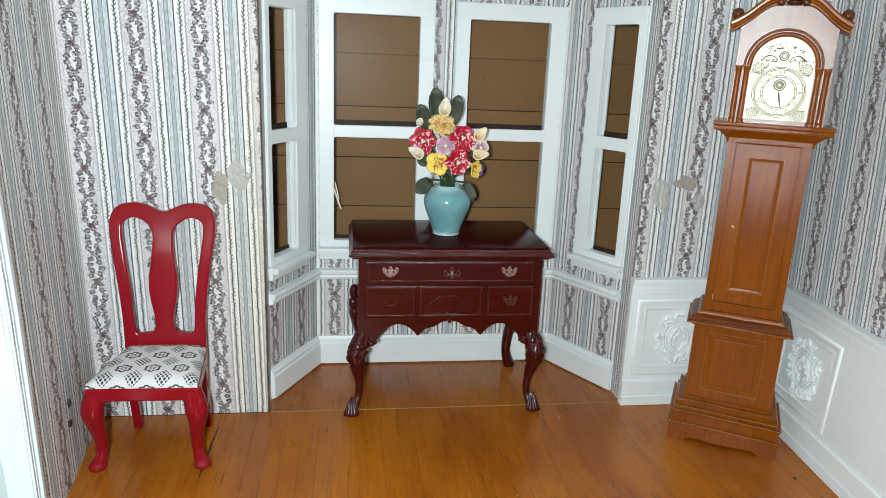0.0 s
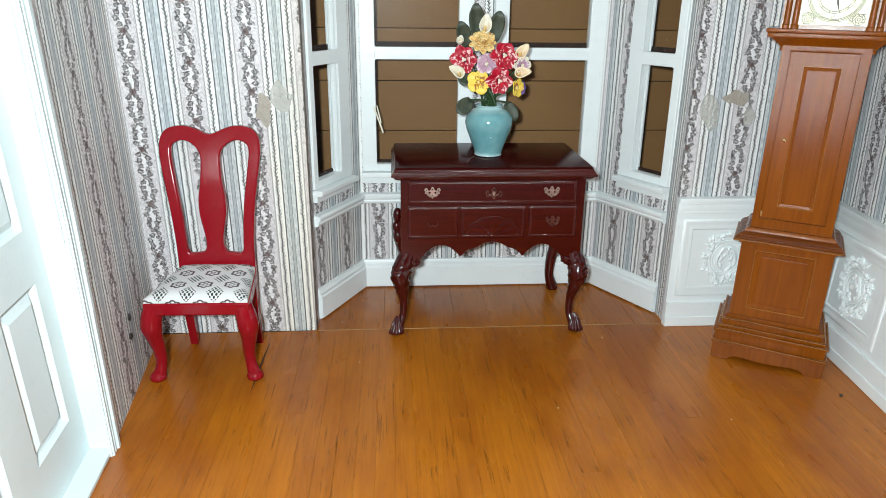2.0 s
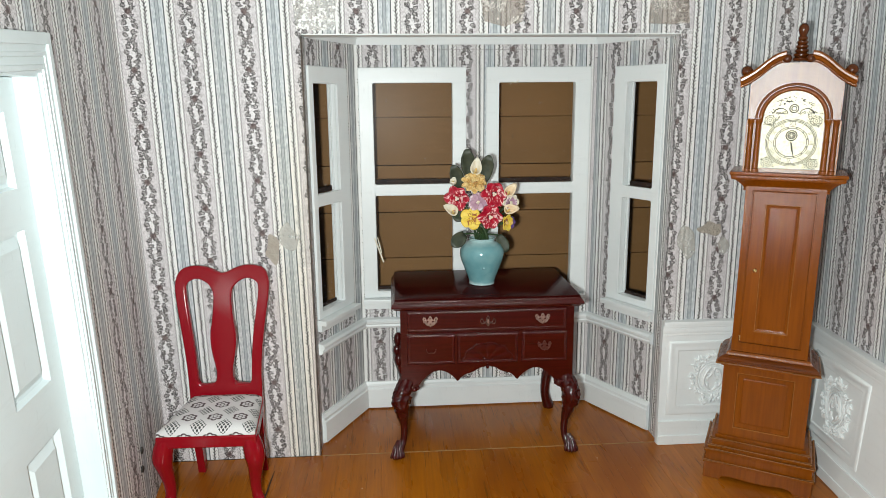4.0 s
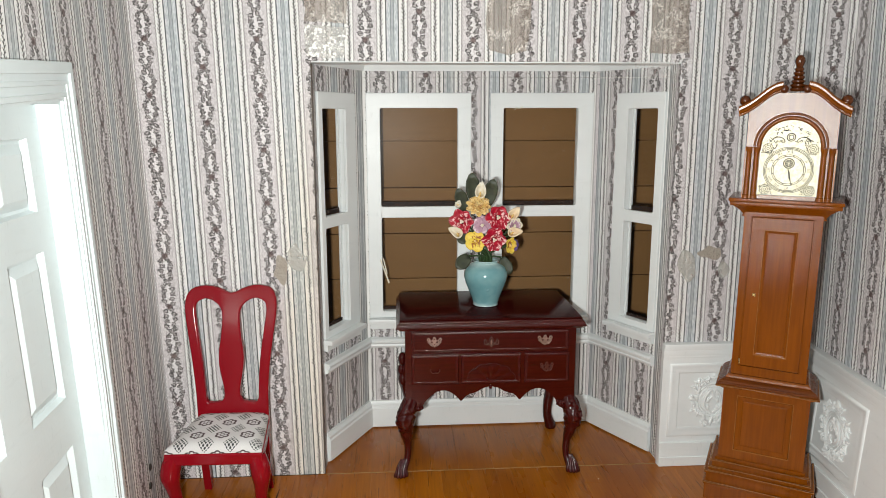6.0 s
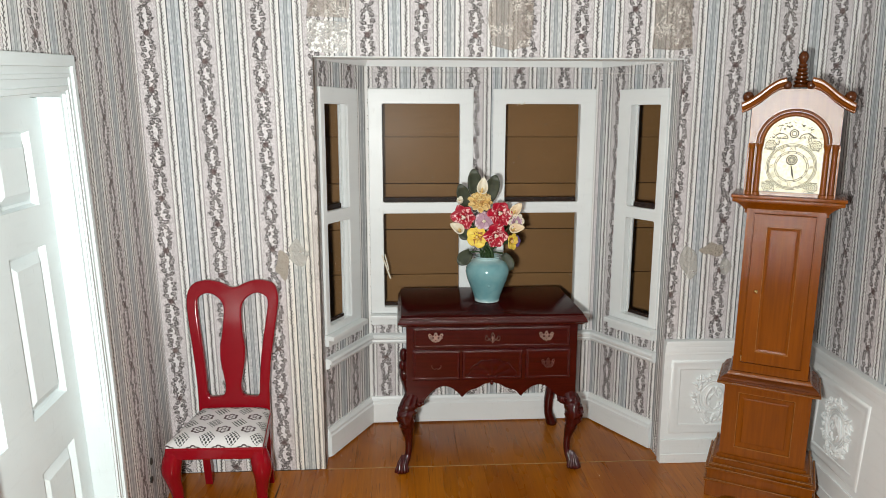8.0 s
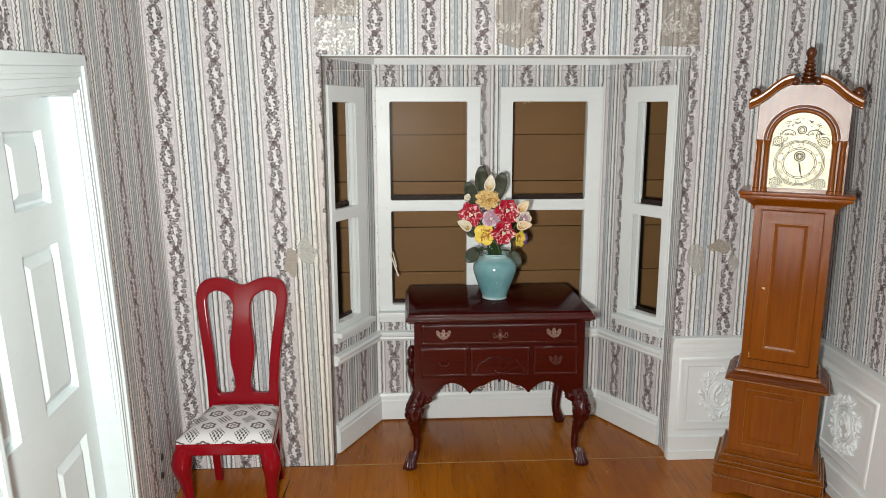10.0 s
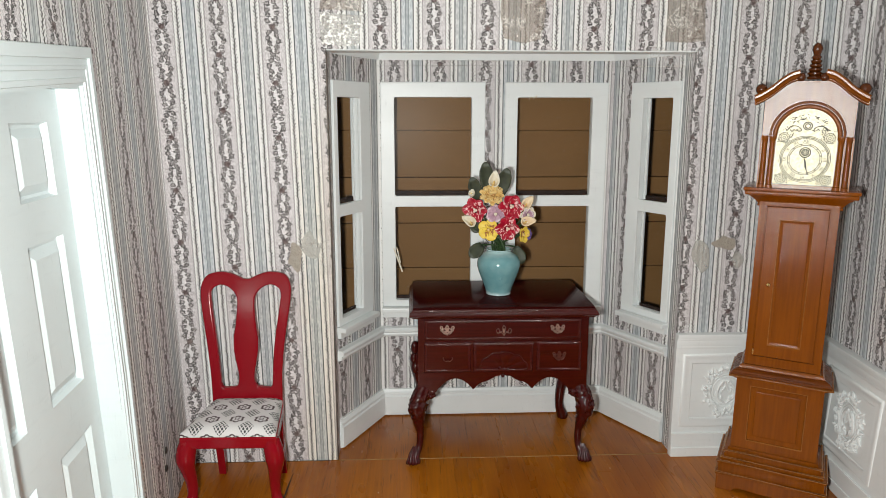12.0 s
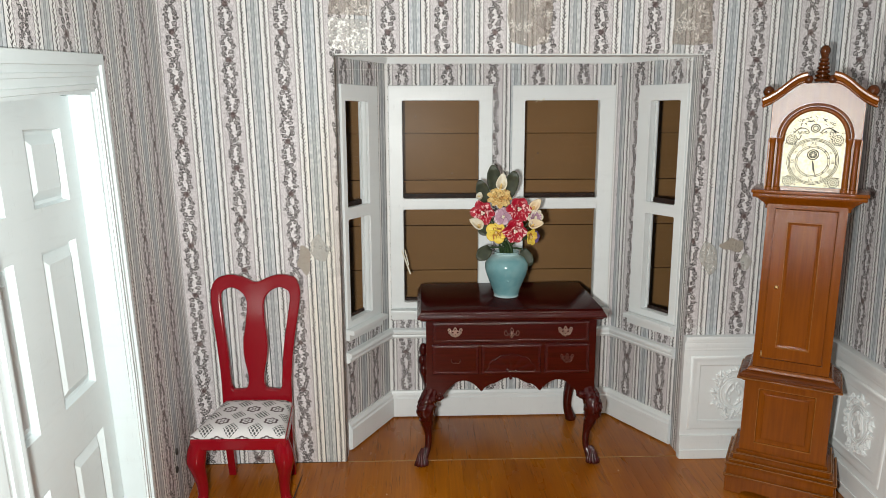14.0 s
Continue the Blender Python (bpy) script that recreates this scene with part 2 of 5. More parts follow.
def boxes(*rows, bevel=0.0):
    bm = bmesh.new()
    for r in rows:
        box(bm, *r, bevel=bevel)
    return bm


def lathe(bm, profile, n=32, at=(0, 0, 0)):
    rings = []
    for r, z in profile:
        rings.append([bm.verts.new((at[0] + r * math.cos(2 * math.pi * i / n), at[1] + r * math.sin(2 * math.pi * i / n), at[2] + z)) for i in range(n)])
    for lo, hi in zip(rings, rings[1:]):
        for i in range(n):
            bm.faces.new((lo[i], lo[(i + 1) % n], hi[(i + 1) % n], hi[i]))
    bm.faces.new(list(reversed(rings[0]))), bm.faces.new(rings[-1])
    return bm


def tube(bm, points, radii, n=10, flat=1.0, side=(1, 0, 0)):
    """A tapered tube along points; flat: the section's depth over its width."""
    pts = [Vector(p) for p in points]
    rings = []
    for i, p in enumerate(pts):
        ahead = (pts[min(i + 1, len(pts) - 1)] - pts[max(i - 1, 0)]).normalized()
        a = Vector(side) - ahead * ahead.dot(Vector(side))
        a = a.normalized() if a.length > 1e-4 else ahead.orthogonal().normalized()
        b = ahead.cross(a)
        r = radii[i] if isinstance(radii, (list, tuple)) else radii
        rings.append([bm.verts.new(p + r * (a * math.cos(2 * math.pi * k / n) + flat * b * math.sin(2 * math.pi * k / n))) for k in range(n)])
    for lo, hi in zip(rings, rings[1:]):
        for k in range(n):
            bm.faces.new((lo[k], lo[(k + 1) % n], hi[(k + 1) % n], hi[k]))
    bm.faces.new(list(reversed(rings[0]))), bm.faces.new(rings[-1])
    return bm


def smooth_line(points, steps=6):
    """A rounded line through points (Catmull-Rom)."""
    p = [Vector(q) for q in points]
    p = [p[0] * 2 - p[1]] + p + [p[-1] * 2 - p[-2]]
    out = []
    for i in range(1, len(p) - 2):
        for k in range(steps):
            t = k / steps
            out.append(0.5 * (2 * p[i] + (p[i + 1] - p[i - 1]) * t + (2 * p[i - 1] - 5 * p[i] + 4 * p[i + 1] - p[i + 2]) * t * t
                              + (3 * p[i] - p[i - 1] - 3 * p[i + 1] + p[i + 2]) * t ** 3))
    return out + [p[-2]]


def slab(bm, loops, y0, y1):
    """A flat plate in the xz plane between y0 and y1: the first loop is its outline, the others are holes."""
    edges = []
    for loop in loops:
        vs = [bm.verts.new((x, y0, z)) for x, z in loop]
        edges += [bm.edges.new((vs[i], vs[(i + 1) % len(vs)])) for i in range(len(vs))]
    faces = [g for g in bmesh.ops.triangle_fill(bm, edges=edges, use_beauty=True)["geom"] if isinstance(g, bmesh.types.BMFace)]
    made = bmesh.ops.extrude_face_region(bm, geom=faces)["geom"]
    for g in made:
        if isinstance(g, bmesh.types.BMVert):
            g.co.y += y1 - y0
    bmesh.ops.recalc_face_normals(bm, faces=bm.faces)
    return bm


def ball(bm, at, r, sx=1.0, sy=1.0, sz=1.0, u=10, v=7):
    made = bmesh.ops.create_uvsphere(bm, u_segments=u, v_segments=v, radius=1)["verts"]
    for w in made:
        w.co = Vector(at) + Vector((w.co.x * r * sx, w.co.y * r * sy, w.co.z * r * sz))
    return bm


def moved(bm, m):
    bmesh.ops.transform(bm, matrix=m, verts=bm.verts)
    return bm


def mesh_of(name, bm, material, smooth=None, uv=None):
    bmesh.ops.recalc_face_normals(bm, faces=bm.faces)
    if uv:
        layer = bm.loops.layers.uv.new("UVMap")
        for f in bm.faces:
            for l in f.loops:
                l[layer].uv = uv(l.vert.co)
    for v in bm.verts:
        v.co *= CM
    me = bpy.data.meshes.new(name)
    bm.to_mesh(me)
    bm.free()
    me.materials.append(material)
    if smooth is not None:
        me.shade_smooth()
        me.set_sharp_from_angle(angle=radians(smooth))
    return me


def part(name, bm, material, parent, label="", smooth=None, uv=None, at=None):
    """Links a bmesh (centimetres) as one mesh object under a thing or a part."""
    ob = new(name, mesh_of(name, bm, material, smooth, uv))
    ob.parent = parent
    if at is not None:
        ob.matrix_basis = at
    return tagged(ob, label)


def place(x, y, z, rx=0, ry=0, rz=0):
    return pose(x * CM, y * CM, z * CM, rx, ry, rz)


def thing(name, label, category, m=None, group=""):
    ob = new(name)
    ob.empty_display_size = 0.01
    if m is not None:
        ob.matrix_world = m
    return tagged(ob, label, category, group)


def structure(name, bm, material, label="", category="", uv=None, smooth=None):
    ob = new(name, mesh_of(name, bm, material, smooth, uv))
    return tagged(ob, label, category, kind="structure")


def rounded(ob, width=0.03, seg=2, angle=35):
    b = ob.modifiers.new("edges", "BEVEL")
    b.width, b.segments, b.limit_method, b.angle_limit = width * CM, seg, "ANGLE", radians(angle)
    return ob

CHAIR_RED = paint_material("cherry_red_lacquer", (0.245, 0.0035, 0.010), 0.15, strokes=0.0, lumps=0.25)
MAHOGANY = wood_material("dark_mahogany", (0.030, 0.0021, 0.0018), (0.062, 0.0042, 0.0033), 0.13, "x", coat=0.0, pores=0.25, vary=0, peel=0.06)
MAHOGANY_TOP = wood_material("polished_mahogany", (0.024, 0.0016, 0.0014), (0.040, 0.0027, 0.0022), 0.13, "x", coat=0.0, pores=0.15, vary=0, spec=0.08)
MAHOGANY_EDGE = wood_material("rippled_mahogany", (0.034, 0.0023, 0.002), (0.068, 0.0046, 0.0036), 0.12, "x", coat=0.0, pores=0.2, vary=0, spec=0.5, peel=0.3)
OAK = wood_material("honey_brown_varnished_wood", (0.105, 0.023, 0.001), (0.315, 0.084, 0.0035), 0.155, "z", coat=0.0, streak=0.22, pores=0.16, vary=0.15, peel=0.2)
OAK_BAND = wood_material("dark_speckled_wood", (0.075, 0.016, 0.0015), (0.19, 0.046, 0.003), 0.26, "x", pores=0.6, vary=0, peel=0.55, spec=0.25)
OAK_DARK = wood_material("dark_red_brown_wood", (0.05, 0.011, 0.0015), (0.11, 0.026, 0.003), 0.2, "z", pores=0.4, vary=0, peel=0.12, spec=0.4)
OAK_HOOD = wood_material("crackled_varnished_wood", (0.12, 0.03, 0.003), (0.25, 0.072, 0.006), 0.24, "z", streak=0.25, pores=0.5, vary=0, peel=0.13, spec=0.7)
OAK_GLOSS = wood_material("glossy_varnished_wood", (0.16, 0.04, 0.003), (0.28, 0.08, 0.006), 0.22, "x", pores=0.3, vary=0, peel=0.06, spec=0.9)
# worn bead wood, with the highlight along it put into the pale colour
OAK_BEAD = wood_material("worn_highlit_bead", (0.22, 0.075, 0.012), (0.46, 0.21, 0.07), 0.2, "x", pores=0.5, vary=0, peel=0.3, spec=0.6)
# worn edges that catch the light, that light painted as a paler wood
OAK_EDGE = wood_material("worn_highlit_edge", (0.22, 0.072, 0.010), (0.36, 0.14, 0.03), 0.22, "x", pores=0.3, vary=0, peel=0.15, spec=0.4)
PLASTER = paint_material("white_moulded_plaster", (0.83, 0.86, 0.86), 0.42)


CHAIR_RED.node_tree.nodes["Principled BSDF"].inputs["Specular IOR Level"].default_value = 0.38
MAHOGANY.node_tree.nodes["Principled BSDF"].inputs["Specular IOR Level"].default_value = 0.45
OAK.node_tree.nodes["Principled BSDF"].inputs["Specular IOR Level"].default_value = 0.3


def metal_material(name, color, rough=0.3):
    s = Shade(name, rough=rough, metal=1.0)
    p = s.coord()
    n = s.noise(p, 500.0, 3.0)
    return s.done(s.mix(s.step(n, 0.45, 0.75), color, tuple(v * 0.55 for v in color)), s.m("ADD", s.m("MULTIPLY", n, 0.25), rough - 0.1))


def clay_material(name, color, shade, rough=0.5, streak=None, span=(0.15, 0.4, 0.85, 0.98), limit=0.54):
    """Painted clay for petals and leaves; streak: a paler flame down the middle of each petal (UV)."""
    s = Shade(name, rough=rough)
    p = s.coord()
    c = s.mix(s.step(s.noise(p, 350.0, 3.0), 0.35, 0.7), color, shade)
    if streak:
        u, v, _ = s.xyz(s.coord("UV"))
        veins = s.noise(s.shifted(s.scaled(s.coord("UV"), (2.8, 1.0, 1.0)), s.scaled(p, (300.0, 300.0, 300.0))), 1.0, 2.0)
        f = s.m("MULTIPLY", s.step(veins, limit, limit + 0.05), s.m("MULTIPLY", s.step(v, span[0], span[1]), s.m("SUBTRACT", 1.0, s.step(v, span[2], span[3]))))
        c = s.mix(f, c, streak)
    s.bump(s.noise(p, 800.0, 2.0), 0.15, 0.0003)
    return s.done(c)


BRASS = metal_material("aged_brass", (0.52, 0.37, 0.32), 0.4)
# darker copy of the brass: the lower handles' shade is in its colour
SHADED_BRASS = metal_material("shaded_brass", (0.22, 0.09, 0.075), 0.38)
GOLD = metal_material("polished_brass", (0.85, 0.62, 0.25), 0.22)
DUST = clay_material("pale_floor_dust", (0.42, 0.27, 0.12), (0.30, 0.17, 0.06), 0.8)
TORN = clay_material("torn_brown_paper_edge", (0.12, 0.09, 0.07), (0.05, 0.04, 0.034), 0.8)
DARK_BROWN = clay_material("dark_brown_matte", (0.032, 0.011, 0.004), (0.012, 0.005, 0.003), 0.8)
INK = clay_material("black_print", (0.02, 0.02, 0.018), (0.05, 0.045, 0.04))
RED_PETAL = clay_material("crimson_clay", (0.50, 0.008, 0.035), (0.34, 0.004, 0.02), 0.45, (0.87, 0.56, 0.55), (0.3, 0.6, 1.5, 1.6), 0.52)
YELLOW_PETAL = clay_material("butter_yellow_clay", (0.83, 0.64, 0.30), (0.74, 0.47, 0.15), 0.5, (0.42, 0.20, 0.05), (0.7, 0.95, 1.5, 1.6), 0.55)
PANSY_PETAL = clay_material("lemon_yellow_clay", (0.85, 0.66, 0.10), (0.80, 0.52, 0.05), 0.5, (0.35, 0.12, 0.02), (0.02, 0.08, 0.35, 0.55), 0.50)
CREAM_PETAL = clay_material("cream_clay", (0.80, 0.755, 0.64), (0.73, 0.65, 0.48), 0.5)
PEACH_PETAL = clay_material("peach_cream_clay", (0.82, 0.68, 0.47), (0.76, 0.58, 0.38), 0.5, (0.62, 0.36, 0.32), (0.5, 0.8, 1.5, 1.6), 0.56)
LILAC_PETAL = clay_material("lilac_clay", (0.50, 0.31, 0.39), (0.38, 0.21, 0.29), 0.5, (0.72, 0.58, 0.64), (0.6, 0.9, 1.5, 1.6), 0.45)
PURPLE_PETAL = clay_material("violet_clay", (0.14, 0.08, 0.26), (0.09, 0.05, 0.18), 0.5)
LEAF = clay_material("dark_green_clay_leaf", (0.056, 0.066, 0.038), (0.030, 0.037, 0.024), 0.5)
STEM = clay_material("green_wire_stem", (0.04, 0.08, 0.025), (0.02, 0.045, 0.015), 0.5)


def vase_material():
    s = Shade("aqua_glazed_ceramic", rough=0.16, coat=0.4)
    p = s.coord()
    x, y, z = s.xyz(p)
    n = s.noise(p, 90.0, 3.0)
    h = s.m("ADD", z, s.m("MULTIPLY", n, 0.004))
    c = s.mix(s.step(n, 0.3, 0.7), (0.15, 0.33, 0.36), (0.21, 0.40, 0.42))
    c = s.mix(s.m("MULTIPLY", s.step(h, 0.0215, 0.0245), 0.7), c, (0.50, 0.66, 0.66))
    c = s.mix(s.m("MULTIPLY", s.below(h, 0.0035, 0.0012), 0.75), c, (0.62, 0.74, 0.74))
    c = s.mix(s.m("MULTIPLY", s.step(s.cells(p, 260.0), 0.55, 0.75), 0.15), c, (0.10, 0.28, 0.30))
    return s.done(c)


def fabric_material():
    """White cotton printed with rows of flowers and diamonds of dots."""
    s = Shade("printed_cotton", rough=0.85, spec=0.2)
    u, v, _ = s.xyz(s.coord("UV"))
    cw, ch = 1.05, 1.22
    near = lambda q, size, off: s.m("MULTIPLY", s.m("SUBTRACT", s.m("FRACT", s.m("ADD", s.m("DIVIDE", q, size), off)), 0.5), size)
    a, fy = near(u, cw, 0.0), near(v, ch, 0.0)
    r = s.m("SQRT", s.m("ADD", s.m("MULTIPLY", a, a), s.m("MULTIPLY", fy, fy)))
    ang = s.m("ARCTAN2", fy, a)
    petal = s.m("ADD", 0.20, s.m("MULTIPLY", s.m("ABSOLUTE", s.m("SINE", s.m("MULTIPLY", ang, 3.0))), 0.075))
    ring = s.below(s.m("ABSOLUTE", s.m("SUBTRACT", r, petal)), 0.046, 0.012)
    spoke = s.m("MULTIPLY", s.below(s.m("ABSOLUTE", s.m("SINE", s.m("MULTIPLY", ang, 3.0))), 0.16, 0.06), s.m("MULTIPLY", s.below(r, 0.21, 0.01), s.step(r, 0.08, 0.10)))
    eye = s.below(s.m("ABSOLUTE", s.m("SUBTRACT", r, 0.085)), 0.02, 0.01)
    flower = s.m("MAXIMUM", ring, s.m("MAXIMUM", spoke, eye))
    b, by = near(u, cw, 0.5), near(v, ch, 0.5)
    diamond = s.below(s.m("ADD", s.m("ABSOLUTE", b), s.m("MULTIPLY", s.m("ABSOLUTE", by), 0.8)), 0.34, 0.008)
    p1, p2 = s.m("ADD", b, s.m("MULTIPLY", by, 0.8)), s.m("SUBTRACT", b, s.m("MULTIPLY", by, 0.8))
    dot = lambda q: s.m("SUBTRACT", s.m("FRACT", s.m("ADD", s.m("DIVIDE", q, 0.165), 0.5)), 0.5)
    d1, d2 = dot(p1), dot(p2)
    dots = s.m("MULTIPLY", diamond, s.below(s.m("SQRT", s.m("ADD", s.m("MULTIPLY", d1, d1), s.m("MULTIPLY", d2, d2))), 0.38, 0.05))
    weave = s.noise(s.coord("UV"), 30.0, 2.0)
    col = s.mix(weave, (0.64, 0.625, 0.62), (0.74, 0.725, 0.72))
    col = s.mix(s.m("MULTIPLY", flower, 0.95), col, (0.055, 0.028, 0.032))
    col = s.mix(s.m("MULTIPLY", dots, 0.96), col, (0.012, 0.018, 0.018))
    s.bump(weave, 0.2, 0.0002)
    return s.done(col)


def smear_material(name, color, alpha, rough, thin=0.22):
    s = Shade(name, rough=rough)
    p = s.coord()
    n = s.noise(p, 260.0, 4.0, 0.6)
    s.put(s.b.inputs["Alpha"], s.m("MULTIPLY", s.step(n, thin, thin + 0.24), alpha))
    s.bump(s.noise(p, 420.0, 3.0, 0.6), 0.8, 0.002)
    return s.done(s.mix(n, color, tuple(v * 0.8 for v in color)))


VASE = vase_material()
FABRIC = fabric_material()
GLUE = smear_material("dried_glue", (0.43, 0.38, 0.32), 1.0, 0.3, 0.12)
TAPE_FILM = smear_material("thin_glue_film", (0.80, 0.78, 0.72), 0.4, 0.15)


def tape_material(name, cover, warm):
    """Clear wrinkled tape: a faint film with glints and glare painted white; cover: how much of it is white."""
    s = Shade(name, rough=0.2)
    p = s.coord()
    n = s.noise(p, 620.0, 3.0, 0.6)
    glint = s.m("MULTIPLY", s.below(s.m("ABSOLUTE", s.m("SUBTRACT", n, 0.52)), 0.018, 0.012), s.step(s.noise(p, 150.0, 2.0), 0.50, 0.58))
    glare = s.step(s.m("ADD", s.m("MULTIPLY", n, 0.6), s.m("MULTIPLY", s.noise(p, 110.0, 2.0), 0.4)), 0.62 - cover, 0.66 - cover)
    white = s.m("MAXIMUM", glint, glare)
    s.put(s.b.inputs["Alpha"], s.m("ADD", 0.34, s.m("MULTIPLY", white, 0.6)))
    s.bump(n, 0.35, 0.001)
    return s.done(s.mix(white, warm, (0.96, 0.95, 0.92)))


TAPE = tape_material("old_clear_tape", -0.02, (0.52, 0.45, 0.39))
TAPE_WHITE = tape_material("milky_glare_tape", 0.10, (0.70, 0.68, 0.64))


def film_material():
    s = Shade("clear_film", rough=0.12)
    n = s.noise(s.scaled(s.coord(), (0.3, 1, 1)), 300.0, 3.0)
    s.put(s.b.inputs["Alpha"], s.m("ADD", 0.06, s.m("MULTIPLY", s.step(n, 0.5, 0.8), 0.14)))
    s.bump(n, 0.4, 0.001)
    return s.done(s.mix(n, (0.8, 0.8, 0.78), (0.7, 0.7, 0.68)))


FILM = film_material()


def dial_material():
    s = Shade("gilt_dial_plate", rough=0.5, metal=0.3)
    p = s.coord()
    n = s.noise(p, 900.0, 3.0)
    c = s.mix(s.step(n, 0.35, 0.7), (0.84, 0.80, 0.64), (0.72, 0.64, 0.42))
    return s.done(c)


DIAL = dial_material()


# ---- the room ----
TOP, FRONT = 25.0, 21.0                     # ceiling height, depth of the room towards its open front
BAY_X0, BAY_X1, BAY_TOP = -8.75, 8.08, 19.8
WALL = 1.3                                  # thickness of the back wall
BACK = 5.35                                 # the bay's back wall
CORNER_L, CORNER_R = (-6.75, BACK), (5.85, BACK)


def west(u, w, z):
    """A point of the west wall: u from the back corner towards the front, w proud of its face, z up."""
    bend = (-0.45 + 0.022 * min(z, 20.0)) * max(0.0, 1 - u / 8.95)
    return Vector((-15.55 + 0.075 * u - 0.04 * z + bend + w, -u, z))


def east(u, w, z):
    return Vector((14.9 - 0.09 * u + 0.06 * z - w, -u, z))


def warped(bm, f):
    """Boxes drawn as (u, w, z), laid onto a wall."""
    for v in bm.verts:
        v.co = f(v.co.x, v.co.y, v.co.z)
    return bm


# back wall, open to the bay
bm = boxes((-17.5, BAY_X0, 0, WALL, 0, TOP), (BAY_X1, 17.5, 0, WALL, 0, TOP), (BAY_X0, BAY_X1, 0, WALL, BAY_TOP, TOP))
structure("wall_north", bm, WALLPAPER, "back wall in faded striped floral wallpaper, open to a bay", "wall",
          uv=lambda c: (c.x + 1.51 + (c.y - 0.022 * (20.0 - min(c.z, 20.0)) if c.x < 0 else 0.04 - c.y), c.z))

torn = structure("trim_torn_edge", boxes((BAY_X0 - 0.03, BAY_X0 + 0.02, -0.012, 0.12, 0.01, BAY_TOP - 0.1)), TORN, "torn brown paper edge at the bay", "trim")


def angled(a, b, s, w, z):
    """A point of a bay wall from a to b: s along it, w into the room."""
    d = (Vector(b) - Vector(a)).normalized()
    n = Vector((d.y, -d.x))
    p = Vector(a) + d * s + n * w
    return Vector((p.x, p.y, z))


def bay_wall(name, a, b, holes, phase, label):
    """A wall 0.28 cm thick from a to b with window openings (s0, s1, z0, z1)."""
    long = (Vector(b) - Vector(a)).length
    top = BAY_TOP + 1.0
    bm = slab(bmesh.new(), [[(0, 0), (long, 0), (long, top), (0, top)]] + [[(s0, z0), (s1, z0), (s1, z1), (s0, z1)] for s0, s1, z0, z1 in holes], -0.28, 0)
    layer = bm.loops.layers.uv.new("UVMap")
    for f in bm.faces:
        for l in f.loops:
            l[layer].uv = (l.vert.co.x - phase - l.vert.co.y, l.vert.co.z)
    for v in bm.verts:
        v.co = angled(a, b, v.co.x, v.co.y, v.co.z)
    return structure(name, bm, WALLPAPER, label, "wall")


JAMB_L, JAMB_R = (BAY_X0 - 0.05, WALL - 0.02), (BAY_X1 + 0.05, WALL - 0.02)
LEN_R = (Vector(CORNER_R) - Vector(JAMB_R)).length
bay_wall("wall_bay_back", CORNER_L, CORNER_R, [(0.60, 5.25, 6.6, 18.2), (7.15, 11.75, 6.6, 18.2)], 0.90, "back wall of the bay in striped floral wallpaper")
bay_wall("wall_bay_left", JAMB_L, CORNER_L, [(0.3, 2.6, 6.6, 18.1)], 0.55, "slanting wall of the bay in striped wallpaper")
bay_wall("wall_bay_right", CORNER_R, JAMB_R, [(LEN_R - 2.65, LEN_R - 0.45, 6.6, 18.1)], 1.3, "slanting wall of the bay in striped wallpaper")


def bay_plate(z0, z1, over=0.3):
    bm = bmesh.new()
    ring = [(BAY_X0, 0.001), (BAY_X1, 0.001), (BAY_X1 + over, WALL), (CORNER_R[0] + over, BACK + over), (CORNER_L[0] - over, BACK + over), (BAY_X0 - over, WALL)]
    lo = [bm.verts.new((x, y, z0)) for x, y in ring]
    hi = [bm.verts.new((x, y, z1)) for x, y in ring]
    bm.faces.new(lo), bm.faces.new(hi)
    for i in range(6):
        bm.faces.new((lo[i], lo[(i + 1) % 6], hi[(i + 1) % 6], hi[i]))
    return bm


structure("bay_ceiling", bay_plate(BAY_TOP + 1.0, BAY_TOP + 1.5), CEILING, "white painted ceiling of the bay", "ceiling")

structure("bay_soffit", boxes((BAY_X0 + 0.01, BAY_X1 - 0.01, 0.012, WALL - 0.01, BAY_TOP - 0.05, BAY_TOP - 0.003), bevel=0.012), WHITE, "white painted underside at the head of the bay", "trim")

# west wall with a door opening, east wall
DOOR_U0, DOOR_U1, DOOR_TOP = 8.95, 16.42, 17.85
bm = boxes((-1.3, DOOR_U0, -1.6, 0, 0, TOP), (DOOR_U1, FRONT, -1.6, 0, 0, TOP), (DOOR_U0, DOOR_U1, -1.6, 0, DOOR_TOP, TOP))
layer = bm.loops.layers.uv.new("UVMap")
for f in bm.faces:
    for l in f.loops:
        l[layer].uv = (0.87 * (l.vert.co.x * (1 - 0.006 * (12 - l.vert.co.z)) - 2.45) - l.vert.co.y, l.vert.co.z)
structure("wall_west", warped(bm, west), WALLPAPER, "side wall in striped floral wallpaper with a doorway", "wall")
bm = boxes((-1.3, FRONT, -1.3, 0, 0, TOP))
layer = bm.loops.layers.uv.new("UVMap")
for f in bm.faces:
    for l in f.loops:
        l[layer].uv = (l.vert.co.x - 0.9 - 0.13 * (19.5 - l.vert.co.z) - l.vert.co.y, l.vert.co.z)
structure("wall_east", warped(bm, east), WALLPAPER, "side wall in striped floral wallpaper above wainscot", "wall")
structure("ceiling", boxes((-18, 18.5, -FRONT, 7, TOP, TOP + 0.8)), CEILING, "plain white ceiling", "ceiling")

# floor: a dark base sheet under planks (the planks come last)
floor = structure("floor", boxes((-18, 18.5, -FRONT, 9.5, -0.9, -0.1)), SUBFLOOR, "varnished honey-brown plank floor, worn, dark-flecked", "floor")

